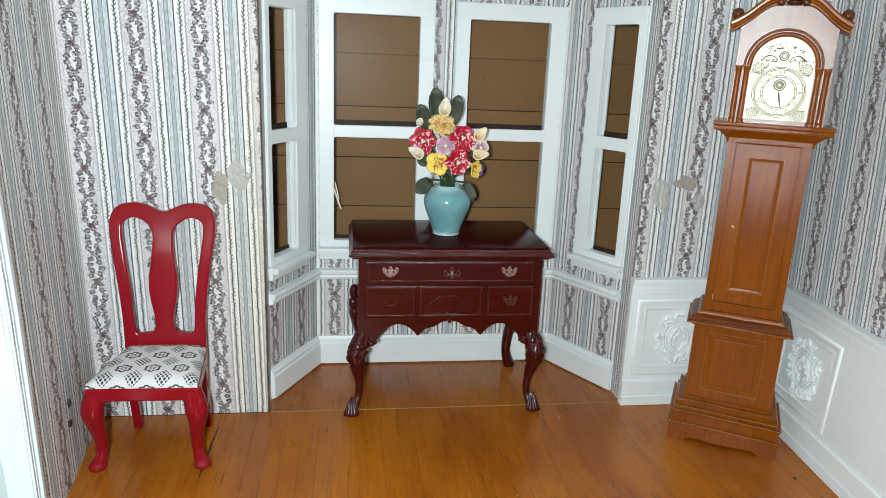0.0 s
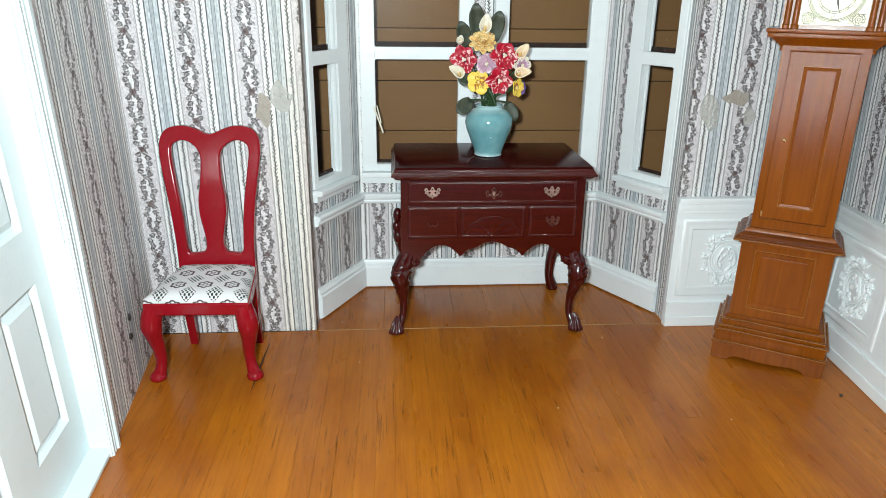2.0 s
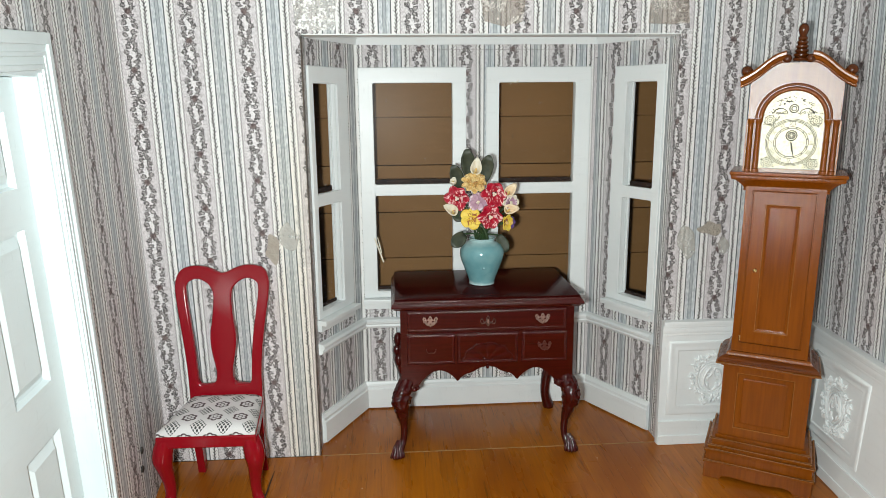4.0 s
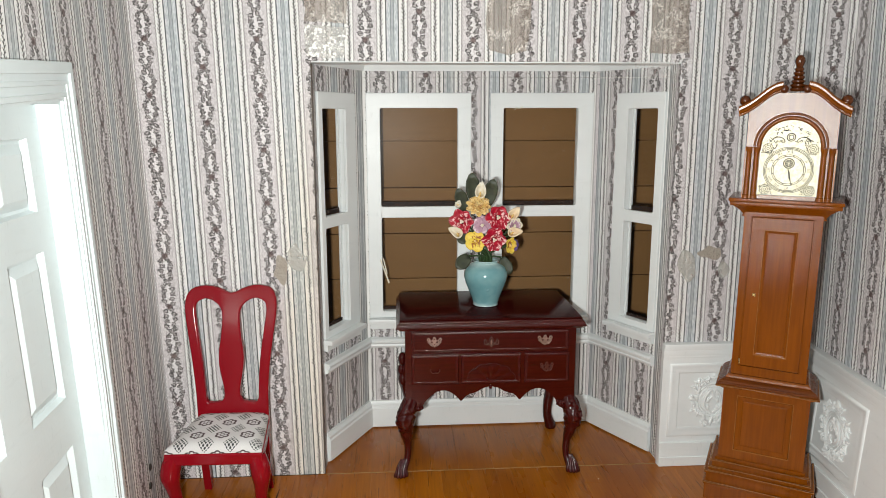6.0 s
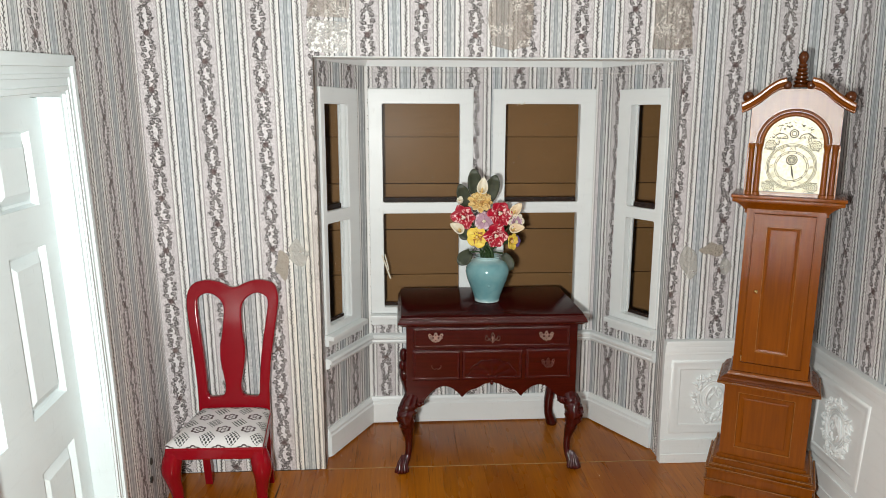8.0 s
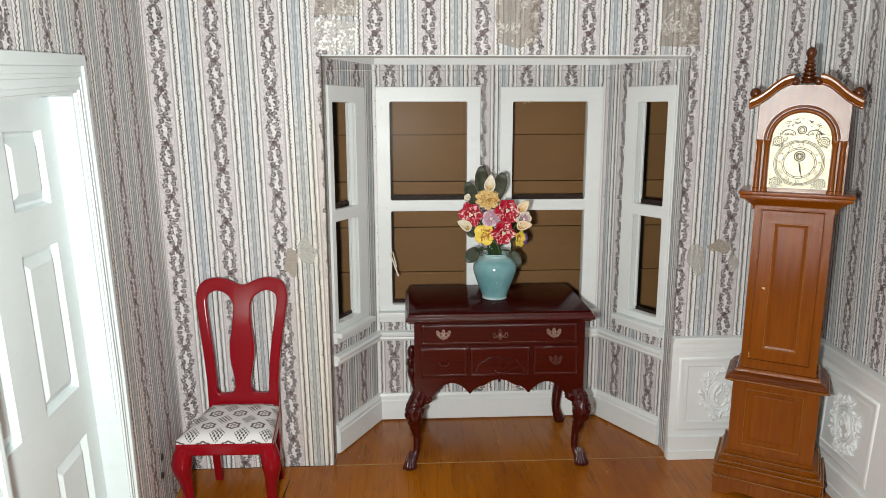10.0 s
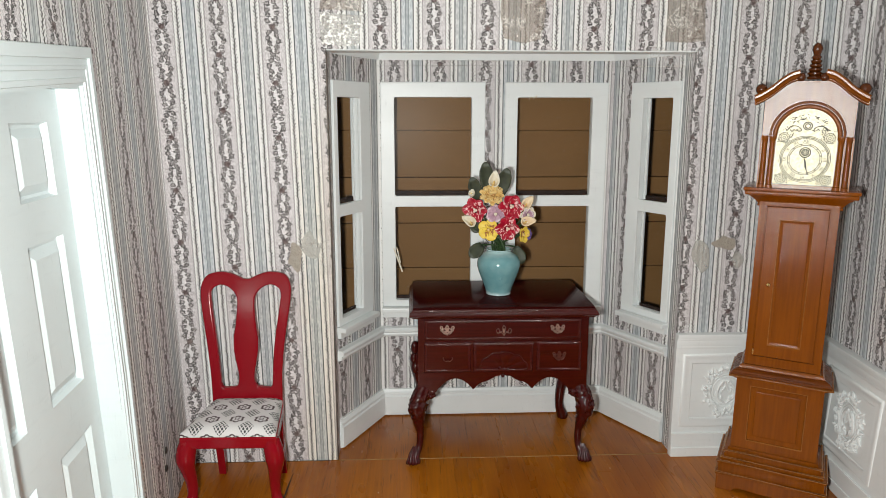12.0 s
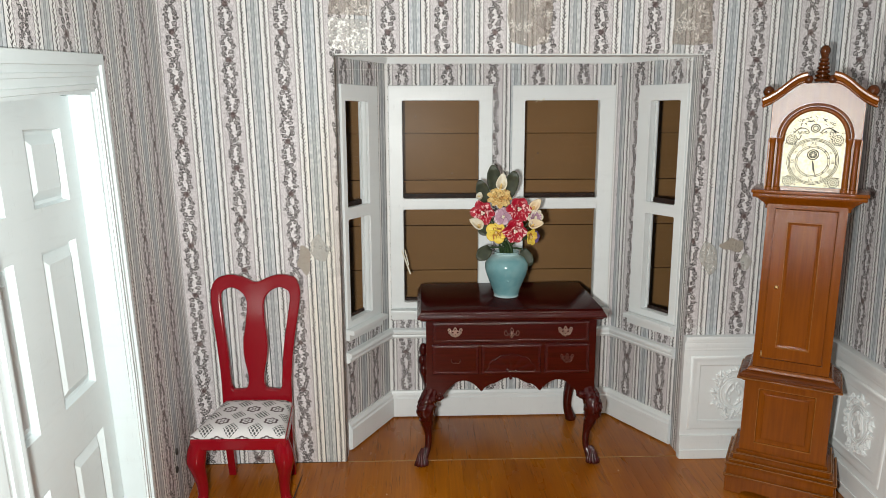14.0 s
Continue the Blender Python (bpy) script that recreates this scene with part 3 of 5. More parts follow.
# boards behind the windows, and the dark table top that all stands on
boards = structure("backdrop", boxes((-24, 24, 8.3, 8.6, -0.5, 26)), BOARD, "brown wooden boards close behind the windows", "board wall")
structure("ground", boxes((-42, 42, -62, 26, -3.4, -0.91), bevel=0.3), SHELL, "plain dark table top under the dollhouse room", "table top")


# ---- trim of the bay ----
def run(profile, a, b, cut_a=0.0, cut_b=0.0):
    """A moulding of (w, z) profile points along a bay wall from a to b."""
    long = (Vector(b) - Vector(a)).length
    bm = bmesh.new()
    ends = [[bm.verts.new(angled(a, b, s + k * w, w, z)) for w, z in profile] for s, k in ((0, cut_a), (long, -cut_b))]
    n = len(profile)
    for i in range(n):
        bm.faces.new((ends[0][i], ends[0][(i + 1) % n], ends[1][(i + 1) % n], ends[1][i]))
    bm.faces.new(ends[0]), bm.faces.new(list(reversed(ends[1])))
    return bm


BASE = [(0, 0.01), (0.16, 0.01), (0.2, 0.075), (0.28, 0.075), (0.28, 1.15), (0.22, 1.22), (0.22, 1.36), (0.12, 1.45), (0.10, 1.55), (0, 1.55)]
RAIL = [(0, 4.70), (0.22, 4.74), (0.30, 4.86), (0.26, 4.95), (0.38, 5.04), (0.40, 5.16), (0.30, 5.26), (0, 5.28)]
CROWN = [(0, BAY_TOP - 0.06), (0.14, BAY_TOP - 0.06), (0.18, BAY_TOP + 0.1), (0.30, BAY_TOP + 0.3), (0.30, BAY_TOP + 0.98), (0, BAY_TOP + 0.98)]
for name, prof, lab in (("baseboard", BASE, "white painted baseboard of the bay"), ("chair_rail", RAIL, "white moulded chair rail of the bay"), ("crown_trim", CROWN, "white painted crown trim of the bay")):
    structure(name, run(prof, CORNER_L, CORNER_R, 0.58, 0.55), WHITE, lab, "trim", smooth=40)
    structure(name, run(prof, JAMB_L, CORNER_L, 0.0, 0.55), WHITE, lab, "trim", smooth=40)
    structure(name, run(prof, CORNER_R, JAMB_R, 0.55, 0.0), WHITE, lab, "trim", smooth=40)


def window(name, a, b, s0, s1, z0, z1, open0, open1, side=0):
    """A sash window in a bay wall. s0..z1: outside of its casing; open0..open1: the glazed width; side: which jamb has a bead."""
    root = thing(name, "white painted sash window with two clear panes", "window")
    root["kind"] = "structure"
    lay = lambda bm: warped(bm, lambda s, w, z: angled(a, b, s, w, z))
    mid = (z0 + 0.36 + z1 - 0.78) / 2

    def hole(x0, x1, y0, y1, r=0.1):
        arc = lambda cx, cy, a0: [(cx + r * math.cos(a0 + k * math.pi / 8), cy + r * math.sin(a0 + k * math.pi / 8)) for k in range(5)]
        return arc(x1 - r, y1 - r, 0) + arc(x0 + r, y1 - r, math.pi / 2) + arc(x0 + r, y0 + r, math.pi) + arc(x1 - r, y0 + r, 1.5 * math.pi)

    fr = slab(bmesh.new(), [[(s0, z0), (s1, z0), (s1, z1), (s0, z1)], hole(open0, open1, z0 + 0.36, mid - 0.3), hole(open0, open1, mid + 0.3, z1 - 0.78)], 0.002, 0.16)
    rounded(part("window_frame", lay(fr), WHITE, root), 0.035)
    part("meeting_rail", lay(boxes((open0 - 0.05, open1 + 0.05, -0.16, 0.0, mid - 0.28, mid + 0.28))), WHITE, root)
    lin = boxes((open0 - 0.12, open0, -0.36, 0.0, z0 + 0.2, z1 - 0.7), (open1, open1 + 0.12, -0.36, 0.0, z0 + 0.2, z1 - 0.7),
                (open0, open1, -0.36, 0.0, z0 + 0.24, z0 + 0.36), (open0, open1, -0.36, 0.0, z1 - 0.78, z1 - 0.66))
    part("window_lining", lay(lin), WHITE, root)
    for lo, hi in ((z0 + 0.36, mid - 0.28), (mid + 0.28, z1 - 0.78)):
        # added dark brown strips at the bottom and left edges behind the pane
        part("pane_channel", lay(boxes((open0 + 0.01, open1 - 0.01, -0.34, -0.26, lo, lo + (0.24 if hi > mid + 1 else 0.16)), *([] if side else [(open0 + 0.01, open0 + 0.05, -0.34, -0.26, lo + 0.26, hi)]))), DARK_BROWN, root, "dark brown strip along the edge of the pane")
        pane = part("pane", lay(boxes((open0 + 0.01, open1 - 0.01, -0.22, -0.18, lo, hi))), GLASS, root, "clear plastic pane with dust specks")
        pane.visible_shadow = False
        if side:
            e0, e1 = (open1 - 0.14, open1 - 0.005) if side > 0 else (open0 + 0.005, open0 + 0.14)
            part("glazing_bead", lay(boxes((e0, e1, -0.355, -0.235, lo + 0.005, hi - 0.005), bevel=0.03)), WHITE, root, "narrow white bead beside the pane")
    sill = boxes((s0 - 0.05, s1 + 0.05, 0.0, 0.55, z0 - 0.28, z0 - 0.02), bevel=0.06)
    box(sill, s0, s1, 0.0, 0.25, z0 - 0.62, z0 - 0.28, bevel=0.03)
    part("window_sill", lay(sill), WHITE, root)
    return root


window("window_1", CORNER_L, CORNER_R, 0.14, 5.70, 6.45, 18.62, 0.87, 4.98)
window("window_2", CORNER_L, CORNER_R, 6.75, 12.28, 6.45, 18.62, 7.43, 11.45)
window("window_3", JAMB_L, CORNER_L, 0.05, 3.45, 6.5, 18.55, 0.4, 2.48, 1)
window("window_4", CORNER_R, JAMB_R, LEN_R - 3.25, LEN_R - 0.12, 6.5, 18.55, LEN_R - 2.45, LEN_R - 0.55, -1)


# ---- doorway in the west wall ----
def door():
    root = thing("door_1", "white painted six-panel door, closed, in a moulded casing", "door")
    root["kind"] = "structure"
    lay = lambda bm: warped(bm, west)
    u0, u1, top = DOOR_U0, DOOR_U1, DOOR_TOP
    cas = bmesh.new()
    prof = [(0, 0.003), (0, 0.12), (0.06, 0.12), (0.08, 0.18), (0.18, 0.18), (0.2, 0.12), (0.36, 0.12), (0.38, 0.16), (0.46, 0.16), (0.48, 0.12), (0.62, 0.14), (0.64, 0.22), (0.88, 0.22), (0.9, 0.19), (0.9, 0.003)]
    head = lambda u, d: top + d * 1.32 - 0.072 * (u - u0)      # the head hangs askew, and its moulding is taller
    lines = [[cas.verts.new(p) for p in ((u0 + 0.42 - d * 0.75, w, 0), (u0 + 0.06 - d * 0.95, w, 8.0), (u0 - d, w, head(u0 - d, d)), (u1 + d * 1.8, w, head(u1, d)), (u1 + d * 1.8, w, 0))] for d, w in prof]
    for a, b in zip(lines, lines[1:]):
        for k in range(4):
            cas.faces.new((a[k], a[k + 1], b[k + 1], b[k]))
    part("casing", lay(cas), DOOR_WHITE, root)
    jam = boxes((u0 - 0.02, u0 + 0.12, -1.6, 0.0, 0, top), (u1 - 0.12, u1 + 0.02, -1.6, 0.0, 0, top), (u0 + 0.12, u1 - 0.12, -1.6, 0.0, top - 0.12, top + 0.02))
    part("jamb", lay(jam), DOOR_WHITE, root)
    part("threshold", lay(boxes((u0 - 0.1, u1 + 0.1, -1.6, 0.05, 0.004, 0.16), bevel=0.04)), DOOR_WHITE, root, "white painted threshold")
    l0, l1 = u0 + 0.14, u1 - 0.14
    cols = [(10.0, 12.42), (14.04, 16.05)]
    rows = [(1.9, 6.7), (8.35, 13.2), (14.45, 16.7)]
    leaf = bmesh.new()
    w0, w1 = -1.3, -0.72
    us, zs = [l0, *cols[0], *cols[1], l1], [0.17, *rows[0], *rows[1], *rows[2], top - 0.14]
    for i in range(0, 5, 2):
        box(leaf, us[i], us[i + 1], w0, w1, zs[0], zs[-1])
    for i in range(0, 7, 2):
        for c in cols:
            box(leaf, *c, w0, w1, zs[i], zs[i + 1])
    body = part("door_leaf", lay(leaf), DOOR_WHITE, root)
    for c in cols:
        for r in rows:
            pn = bmesh.new()
            levels = [(0.0, w1 - 0.01), (0.07, w1 - 0.2), (0.16, w1 - 0.22), (0.46, w1 - 0.04), (0.5, w1 - 0.04)]
            rings = [[pn.verts.new((a, w, b)) for a, b in ((c[0] + d, r[0] + d), (c[1] - d, r[0] + d), (c[1] - d, r[1] - d), (c[0] + d, r[1] - d))] for d, w in levels]
            for lo, hi in zip(rings, rings[1:]):
                for k in range(4):
                    pn.faces.new((lo[k], lo[(k + 1) % 4], hi[(k + 1) % 4], hi[k]))
            pn.faces.new(rings[-1])
            part("panel", lay(pn), DOOR_WHITE, body)
    return root


door()


# ---- wainscot ----
def medallion(bm, cx, cz, y, rx, rz, seed=1):
    """A moulded wreath: an oval ring of leaves round a curled scroll."""
    rnd = random.Random(seed)
    for k in range(92):
        a = rnd.uniform(0, 2 * math.pi)
        rr = rnd.uniform(0.72, 1.0) + 0.06 * math.sin(6 * a)
        px, pz = cx + rx * rr * math.cos(a), cz + rz * rr * math.sin(a)
        turn = a + rnd.choice((-1, 1)) * rnd.uniform(0.2, 1.5)
        ln = rnd.uniform(0.10, 0.22)
        tube(bm, smooth_line([(px - ln * math.cos(turn), y, pz - ln * math.sin(turn)), (px, y - 0.05, pz), (px + ln * math.cos(turn + 0.7), y - 0.01, pz + ln * math.sin(turn + 0.7))], 3),
             [0.02, 0.05, 0.07, 0.08, 0.065, 0.04, 0.015], 6, side=(0, 1, 0))
    oval = [(cx + rx * 0.66 * math.cos(2 * math.pi * k / 36), y, cz + rz * 0.66 * math.sin(2 * math.pi * k / 36)) for k in range(37)]
    tube(bm, oval, 0.045, 6, side=(0, 1, 0))
    tube(bm, [(cx + (p[0] - cx) * 0.84, y, cz + (p[2] - cz) * 0.84) for p in oval], 0.03, 6, side=(0, 1, 0))
    for sx in (-1, 1):
        curl = smooth_line([(cx + sx * 0.02, y, cz - rz * 0.5), (cx + sx * rx * 0.36, y - 0.03, cz - rz * 0.2), (cx + sx * rx * 0.30, y - 0.05, cz + rz * 0.2),
                            (cx + sx * rx * 0.1, y - 0.04, cz + rz * 0.42), (cx + sx * rx * 0.02, y, cz + rz * 0.2), (cx + sx * rx * 0.16, y, cz + rz * 0.02)], 4)
        tube(bm, curl, 0.065, 6, side=(0, 1, 0))
        for q in (-0.3, 0.0, 0.3):
            ball(bm, (cx + sx * rx * 0.2, y - 0.02, cz + rz * q), 0.12, 0.8, 0.7, 1.2, 7, 5)
    return bm


SOFT = ((0.0, 0.0), (0.03, -0.045), (0.08, -0.075), (0.14, -0.075), (0.22, -0.05), (0.36, -0.055), (0.43, -0.075), (0.48, -0.05), (0.52, 0.0))
LIP = ((0.0, 0.03), (0.0, -0.01), (0.03, -0.045), (0.07, -0.055), (0.115, -0.06), (0.14, -0.05), (0.15, -0.02))


def frame_of(bm, x0, x1, z0, z1, y, wide=0.34, prof=None):
    """A moulded picture frame that stands proud of y (towards minus y)."""
    prof = prof or [(0.0, 0.0), (0.03, -0.1), (0.10, -0.13), (0.20, -0.10), (wide - 0.05, -0.06), (wide, 0.0)]
    rings = [[bm.verts.new((a, y + w, b)) for a, b in ((x0 + d, z0 + d), (x1 - d, z0 + d), (x1 - d, z1 - d), (x0 + d, z1 - d))] for d, w in prof]
    for lo, hi in zip(rings, rings[1:]):
        for k in range(4):
            bm.faces.new((lo[k], lo[(k + 1) % 4], hi[(k + 1) % 4], hi[k]))
    return bm


def cap_of(bm, x0, x1, top):
    for i, (d, z0, z1) in enumerate(((0.34, top - 0.33, top - 0.19), (0.42, top - 0.2, top), (0.30, top - 0.75, top - 0.6), (0.32, top - 0.62, top - 0.31))):
        box(bm, x0 - 0.004 * i, x1 + 0.004 * i, -d, -0.005 - 0.003 * i, z0, z1, bevel=0.03)
    return bm


def wainscot(name, x0, x1, panels, f, label):
    """Drawn flat against y = 0 and laid onto its wall by f."""
    root = thing(name, label, "wainscot")
    root["kind"] = "structure"
    lay = lambda bm: warped(bm, f)
    part("backboard", lay(boxes((x0, x1, -0.26, -0.004, 0.01, 6.0))), PLASTER, root)
    part("skirting", lay(boxes((x0, x1, -0.36, -0.262, 0.01, 1.25), (x0, x1, -0.42, -0.362, 0.01, 0.5), bevel=0.03)), PLASTER, root)
    part("cap", lay(cap_of(bmesh.new(), x0, x1, 6.42)), PLASTER, root, smooth=40)
    for i, (p0, p1) in enumerate(panels):
        part("panel_frame", lay(frame_of(bmesh.new(), p0, p1, 1.55, 5.4, -0.262, 0.5, SOFT)), PLASTER, root, smooth=50)
        part("medallion", lay(medallion(bmesh.new(), (p0 + p1) / 2, 3.45, -0.27, 1.2, 1.3, i)), PLASTER, root, "moulded leaf wreath in relief", smooth=50)
    return root


wainscot("wainscot", 7.95, 14.75, [(8.3, 12.85)], lambda x, y, z: Vector((x, y, z)), "white moulded wainscot panelling with leaf wreaths")
wainscot("wainscot", 0.3, FRONT, [(1.85, 6.25)], lambda x, y, z: east(x, -y, z), "white moulded wainscot panelling with leaf wreaths")


# ---- carved table (lowboy) ----
def cabriole(bm, top, foot, out, height, r_top, r_knee, r_ankle, r_foot, bow, n=12, flat=1.0, steps=4):
    """An S-shaped leg: top and foot are (x, y); out is the way that the knee bulges."""
    o = Vector((*out, 0)).normalized()
    t, f = Vector((*top, height)), Vector((*foot, 0))
    at = lambda k: Vector((t.x + (f.x - t.x) * k, t.y + (f.y - t.y) * k, height * (1 - k)))
    pts = [at(0), at(0.12) + o * bow * 0.7, at(0.25) + o * bow, at(0.42) + o * bow * 0.35, at(0.6) - o * bow * 0.55, at(0.78) - o * bow * 0.85, at(0.9) - o * bow * 0.3, at(0.965) + o * bow * 0.1, at(1.0) + o * bow * 0.1]
    rad = [r_top, r_knee * 0.98, r_knee, r_knee * 0.74, r_ankle * 1.15, r_ankle, r_ankle * 1.15, r_foot, r_foot * 0.85]
    line = smooth_line(pts, steps)
    radii = [rad[min(i // steps, len(rad) - 1)] * (1 - (i % steps) / steps) + rad[min(i // steps + 1, len(rad) - 1)] * (i % steps) / steps for i in range(len(line))]
    for p in line:
        p.z = max(p.z, 0.0)
    return tube(bm, line, radii, n, flat)


def carve(bm, at, spread, size, count, seed):
    """Carved scrolls and leaves: a cluster of small ridges round a point."""
    rnd = random.Random(seed)
    for _ in range(count):
        p = Vector(at) + Vector([rnd.uniform(-1, 1) * s for s in spread])
        ball(bm, p, size * rnd.uniform(0.6, 1.2), rnd.uniform(0.6, 1.5), rnd.uniform(0.6, 1.1), rnd.uniform(0.6, 1.6), 7, 5)
    return bm


def bail_handle(parent, x, z, y, wide=0.74, metal=BRASS, plated=True):
    """A shaped brass back plate with a hanging bail."""
    w, h = wide / 2, 0.27
    plate = bmesh.new()
    half = [(0, 1.0), (0.16, 0.82), (0.26, 0.42), (0.46, 0.30), (0.62, 0.72), (0.84, 0.80), (1.0, 0.42), (0.82, 0.22), (0.90, -0.12), (0.62, -0.26), (0.44, -0.62), (0.20, -0.55), (0, -1.0)]
    eye = lambda c, d, r: [(x + c + r * math.cos(k * math.pi / 3), z + d + r * math.sin(k * math.pi / 3)) for k in range(6)]
    slab(plate, [[(x + w * a, z + h * b) for a, b in half] + [(x - w * a, z + h * b) for a, b in reversed(half[1:-1])], eye(w * 0.34, 0.0, 0.055), eye(-w * 0.34, 0.0, 0.055), eye(w * 0.74, 0.12, 0.038), eye(-w * 0.74, 0.12, 0.038), eye(0, 0.14, 0.035), eye(0, -0.12, 0.035)], y - 0.04, y)
    for sx in (-1, 1):
        ball(plate, (x + sx * w * 0.6, y - 0.05, z + 0.05), 0.055, 1, 0.8, 1, 8, 6)
    ob = part("handle", plate, metal, parent, "small shaped brass handle", smooth=60) if plated else parent
    bail = bmesh.new()
    line = smooth_line([(x - w * 0.6, y - 0.08, z + 0.04), (x - w * 0.62, y - 0.12, z - 0.06), (x - w * 0.3, y - 0.13, z - 0.16), (x, y - 0.12, z - 0.13), (x + w * 0.3, y - 0.13, z - 0.16),
                        (x + w * 0.62, y - 0.12, z - 0.06), (x + w * 0.6, y - 0.08, z + 0.04)], 4)
    tube(bail, line, 0.02, 6, side=(0, 1, 0))
    part("bail", bail, metal, ob, "" if plated else "plain brass bail, its shade painted dark", smooth=60)


def apron_edge(x):
    """The height of the shaped lower edge of the front at x from its middle."""
    a = abs(x)
    if a > 3.35:
        return 3.45
    if a > 1.45:
        k = (a - 1.45) / 1.9
        return 3.62 + 0.68 * math.sin(math.pi * min(1, k * 1.02)) ** 0.8 - (0.12 * k)
    k = a / 1.45
    return 4.30 - 0.68 * k ** 2.4 + 0.06 * math.sin(k * math.pi * 3) + (0.20 - 1.5 * a if a < 0.13 else 0)


def lowboy():
    cx, fy, by = -0.57, -0.10, 4.75
    root = thing("carved_table", "dark mahogany lowboy table with drawers and carved legs", "table", place(cx, 0, 0))
    hw = 4.16
    # top with an ogee edge that flares outwards below
    def ogee(bm, rows, cap):
        rings = [[bm.verts.new(p) for p in ((-4.56 + d, fy - 0.60 + d, z), (4.48 - d, fy - 0.60 + d, z), (4.48 - d, by + 0.18, z), (-4.56 + d, by + 0.18, z))] for d, z in rows]
        for lo, hi in zip(rings, rings[1:]):
            for k in range(4):
                bm.faces.new((lo[k], lo[(k + 1) % 4], hi[(k + 1) % 4], hi[k]))
        for ring in (rings[0], rings[-1]) if cap else ():
            bm.faces.new(ring)
        return bm

    part("tabletop", ogee(bmesh.new(), [(0.17, 7.86), (0.15, 7.93), (0.18, 7.95)], True), MAHOGANY_TOP, root, "glossy dark mahogany top", smooth=40)
    part("top_moulding", ogee(bmesh.new(), [(0.20, 7.40), (0.12, 7.46), (0.10, 7.52), (0.02, 7.53), (-0.02, 7.57), (-0.02, 7.62), (0.02, 7.66), (0.03, 7.70), (0.06, 7.75), (0.11, 7.78), (0.11, 7.81), (0.13, 7.85), (0.16, 7.87)], True), MAHOGANY_EDGE, root, "rippled glossy ogee moulding", smooth=40)
    # beads added so that the edge's rough highlights break into sparkle
    beads = bmesh.new()
    for k in range(76):
        ball(beads, (-4.5 + 0.1187 * k, fy - 0.53, 7.72), 0.036, 1, 0.8, 0.9, 6, 4)
    for k in range(44):
        for x in (-4.49, 4.41):
            ball(beads, (x, fy - 0.5 + 0.12 * k, 7.72), 0.036, 0.8, 1, 0.9, 6, 4)
    part("beaded_edge", beads, MAHOGANY_EDGE, root, "small beads along the edge, shaped to sparkle", smooth=60)
    # case
    xs = [hw - 2 * hw * i / 96 for i in range(97)]
    ring = [(-hw, 7.41), (hw, 7.41)] + [(x, apron_edge(x)) for x in xs]
    front = slab(bmesh.new(), [ring], fy, fy + 0.35)
    part("front_board", front, MAHOGANY, root)
    part("case_body", boxes((-hw + 0.02, hw - 0.02, fy + 0.352, by, 4.5, 7.4), (-hw + 0.02, -hw + 0.35, fy + 0.352, by, 3.5, 4.5), (hw - 0.35, hw - 0.02, fy + 0.352, by, 3.5, 4.5)), MAHOGANY, root)
    rows = [(-3.80, 3.74, 6.24, 7.20), (-3.82, -1.62, 4.62, 6.05), (-1.42, 1.42, 4.62, 6.05), (1.68, 3.80, 4.62, 6.05)]
    for i, (x0, x1, z0, z1) in enumerate(rows):
        dr = bmesh.new()
        box(dr, x0, x1, fy - 0.07, fy - 0.003, z0, z1, bevel=0.03)
        d = part("drawer_front", dr, MAHOGANY, root)
        part("drawer_lip", frame_of(bmesh.new(), x0 - 0.04, x1 + 0.04, z0 - 0.04, z1 + 0.04, fy - 0.03, 0.15, LIP), MAHOGANY_EDGE, d, "rippled glossy lip")
        # a row of added beads shapes the dotted glint above the lip
        row, n = bmesh.new(), int((x1 - x0) / 0.1)
        for k in range(n):
            ball(row, (x0 + 0.05 + (x1 - x0 - 0.1) * k / (n - 1), fy - 0.05, z1 + 0.06), 0.036, 1, 0.9, 1, 6, 4)
        part("bead_trim", row, MAHOGANY_EDGE, d, smooth=60)
        y = fy - 0.072
        if i == 0:
            for x in (-2.75, 2.62):
                bail_handle(d, x, 6.74, y)
            key = bmesh.new()
            for sx in (-1, 1):
                tube(key, smooth_line([(sx * a, y - 0.03, 6.70 + b) for a, b in ((0, 0.26), (0.09, 0.1), (0.05, -0.02), (0.2, -0.06), (0.26, 0.1), (0.36, 0.02), (0.3, -0.14), (0.12, -0.1), (0, -0.26))], 3), 0.026, 6, 0.7, side=(0, 1, 0))
            slab(key, [[(-0.06, 6.68), (0, 6.82), (0.06, 6.68), (0, 6.52)]], y - 0.04, y)
            part("keyhole_plate", key, BRASS, d, "small pierced brass keyhole plate", smooth=60)
        elif i in (1, 3):
            bail_handle(d, (x0 + x1) / 2, 5.36, y, 0.7, SHADED_BRASS, i == 3)
        else:
            fan = bmesh.new()
            rows_f = []
            for j in range(13):
                q = 0.05 + 0.95 * j / 12
                ring = []
                for k in range(109):
                    a = math.pi * k / 108
                    lobe = abs(math.sin(a * 5.5))
                    rr = q * (0.90 + 0.10 * lobe ** 0.6)
                    rise = 0.03 * math.sin(math.pi * min(1.0, q ** 0.8)) ** 0.6 * (0.45 + 0.55 * lobe) * (0.3 + 0.7 * q)
                    ring.append(fan.verts.new((1.22 * rr * math.cos(a), y + 0.01 - (0 if j == 12 else rise), 4.70 + 0.92 * rr * math.sin(a))))
                rows_f.append(ring)
            for lo, hi in zip(rows_f, rows_f[1:]):
                for k in range(108):
                    fan.faces.new((lo[k], lo[k + 1], hi[k + 1], hi[k]))
            tube(fan, [(v.co.x, y - 0.02, v.co.z) for v in rows_f[-1] if v.is_valid], 0.026, 6, side=(0, 1, 0))
            carve(fan, (0.05, y, 4.76), (0.3, 0.02, 0.06), 0.06, 7, 7)
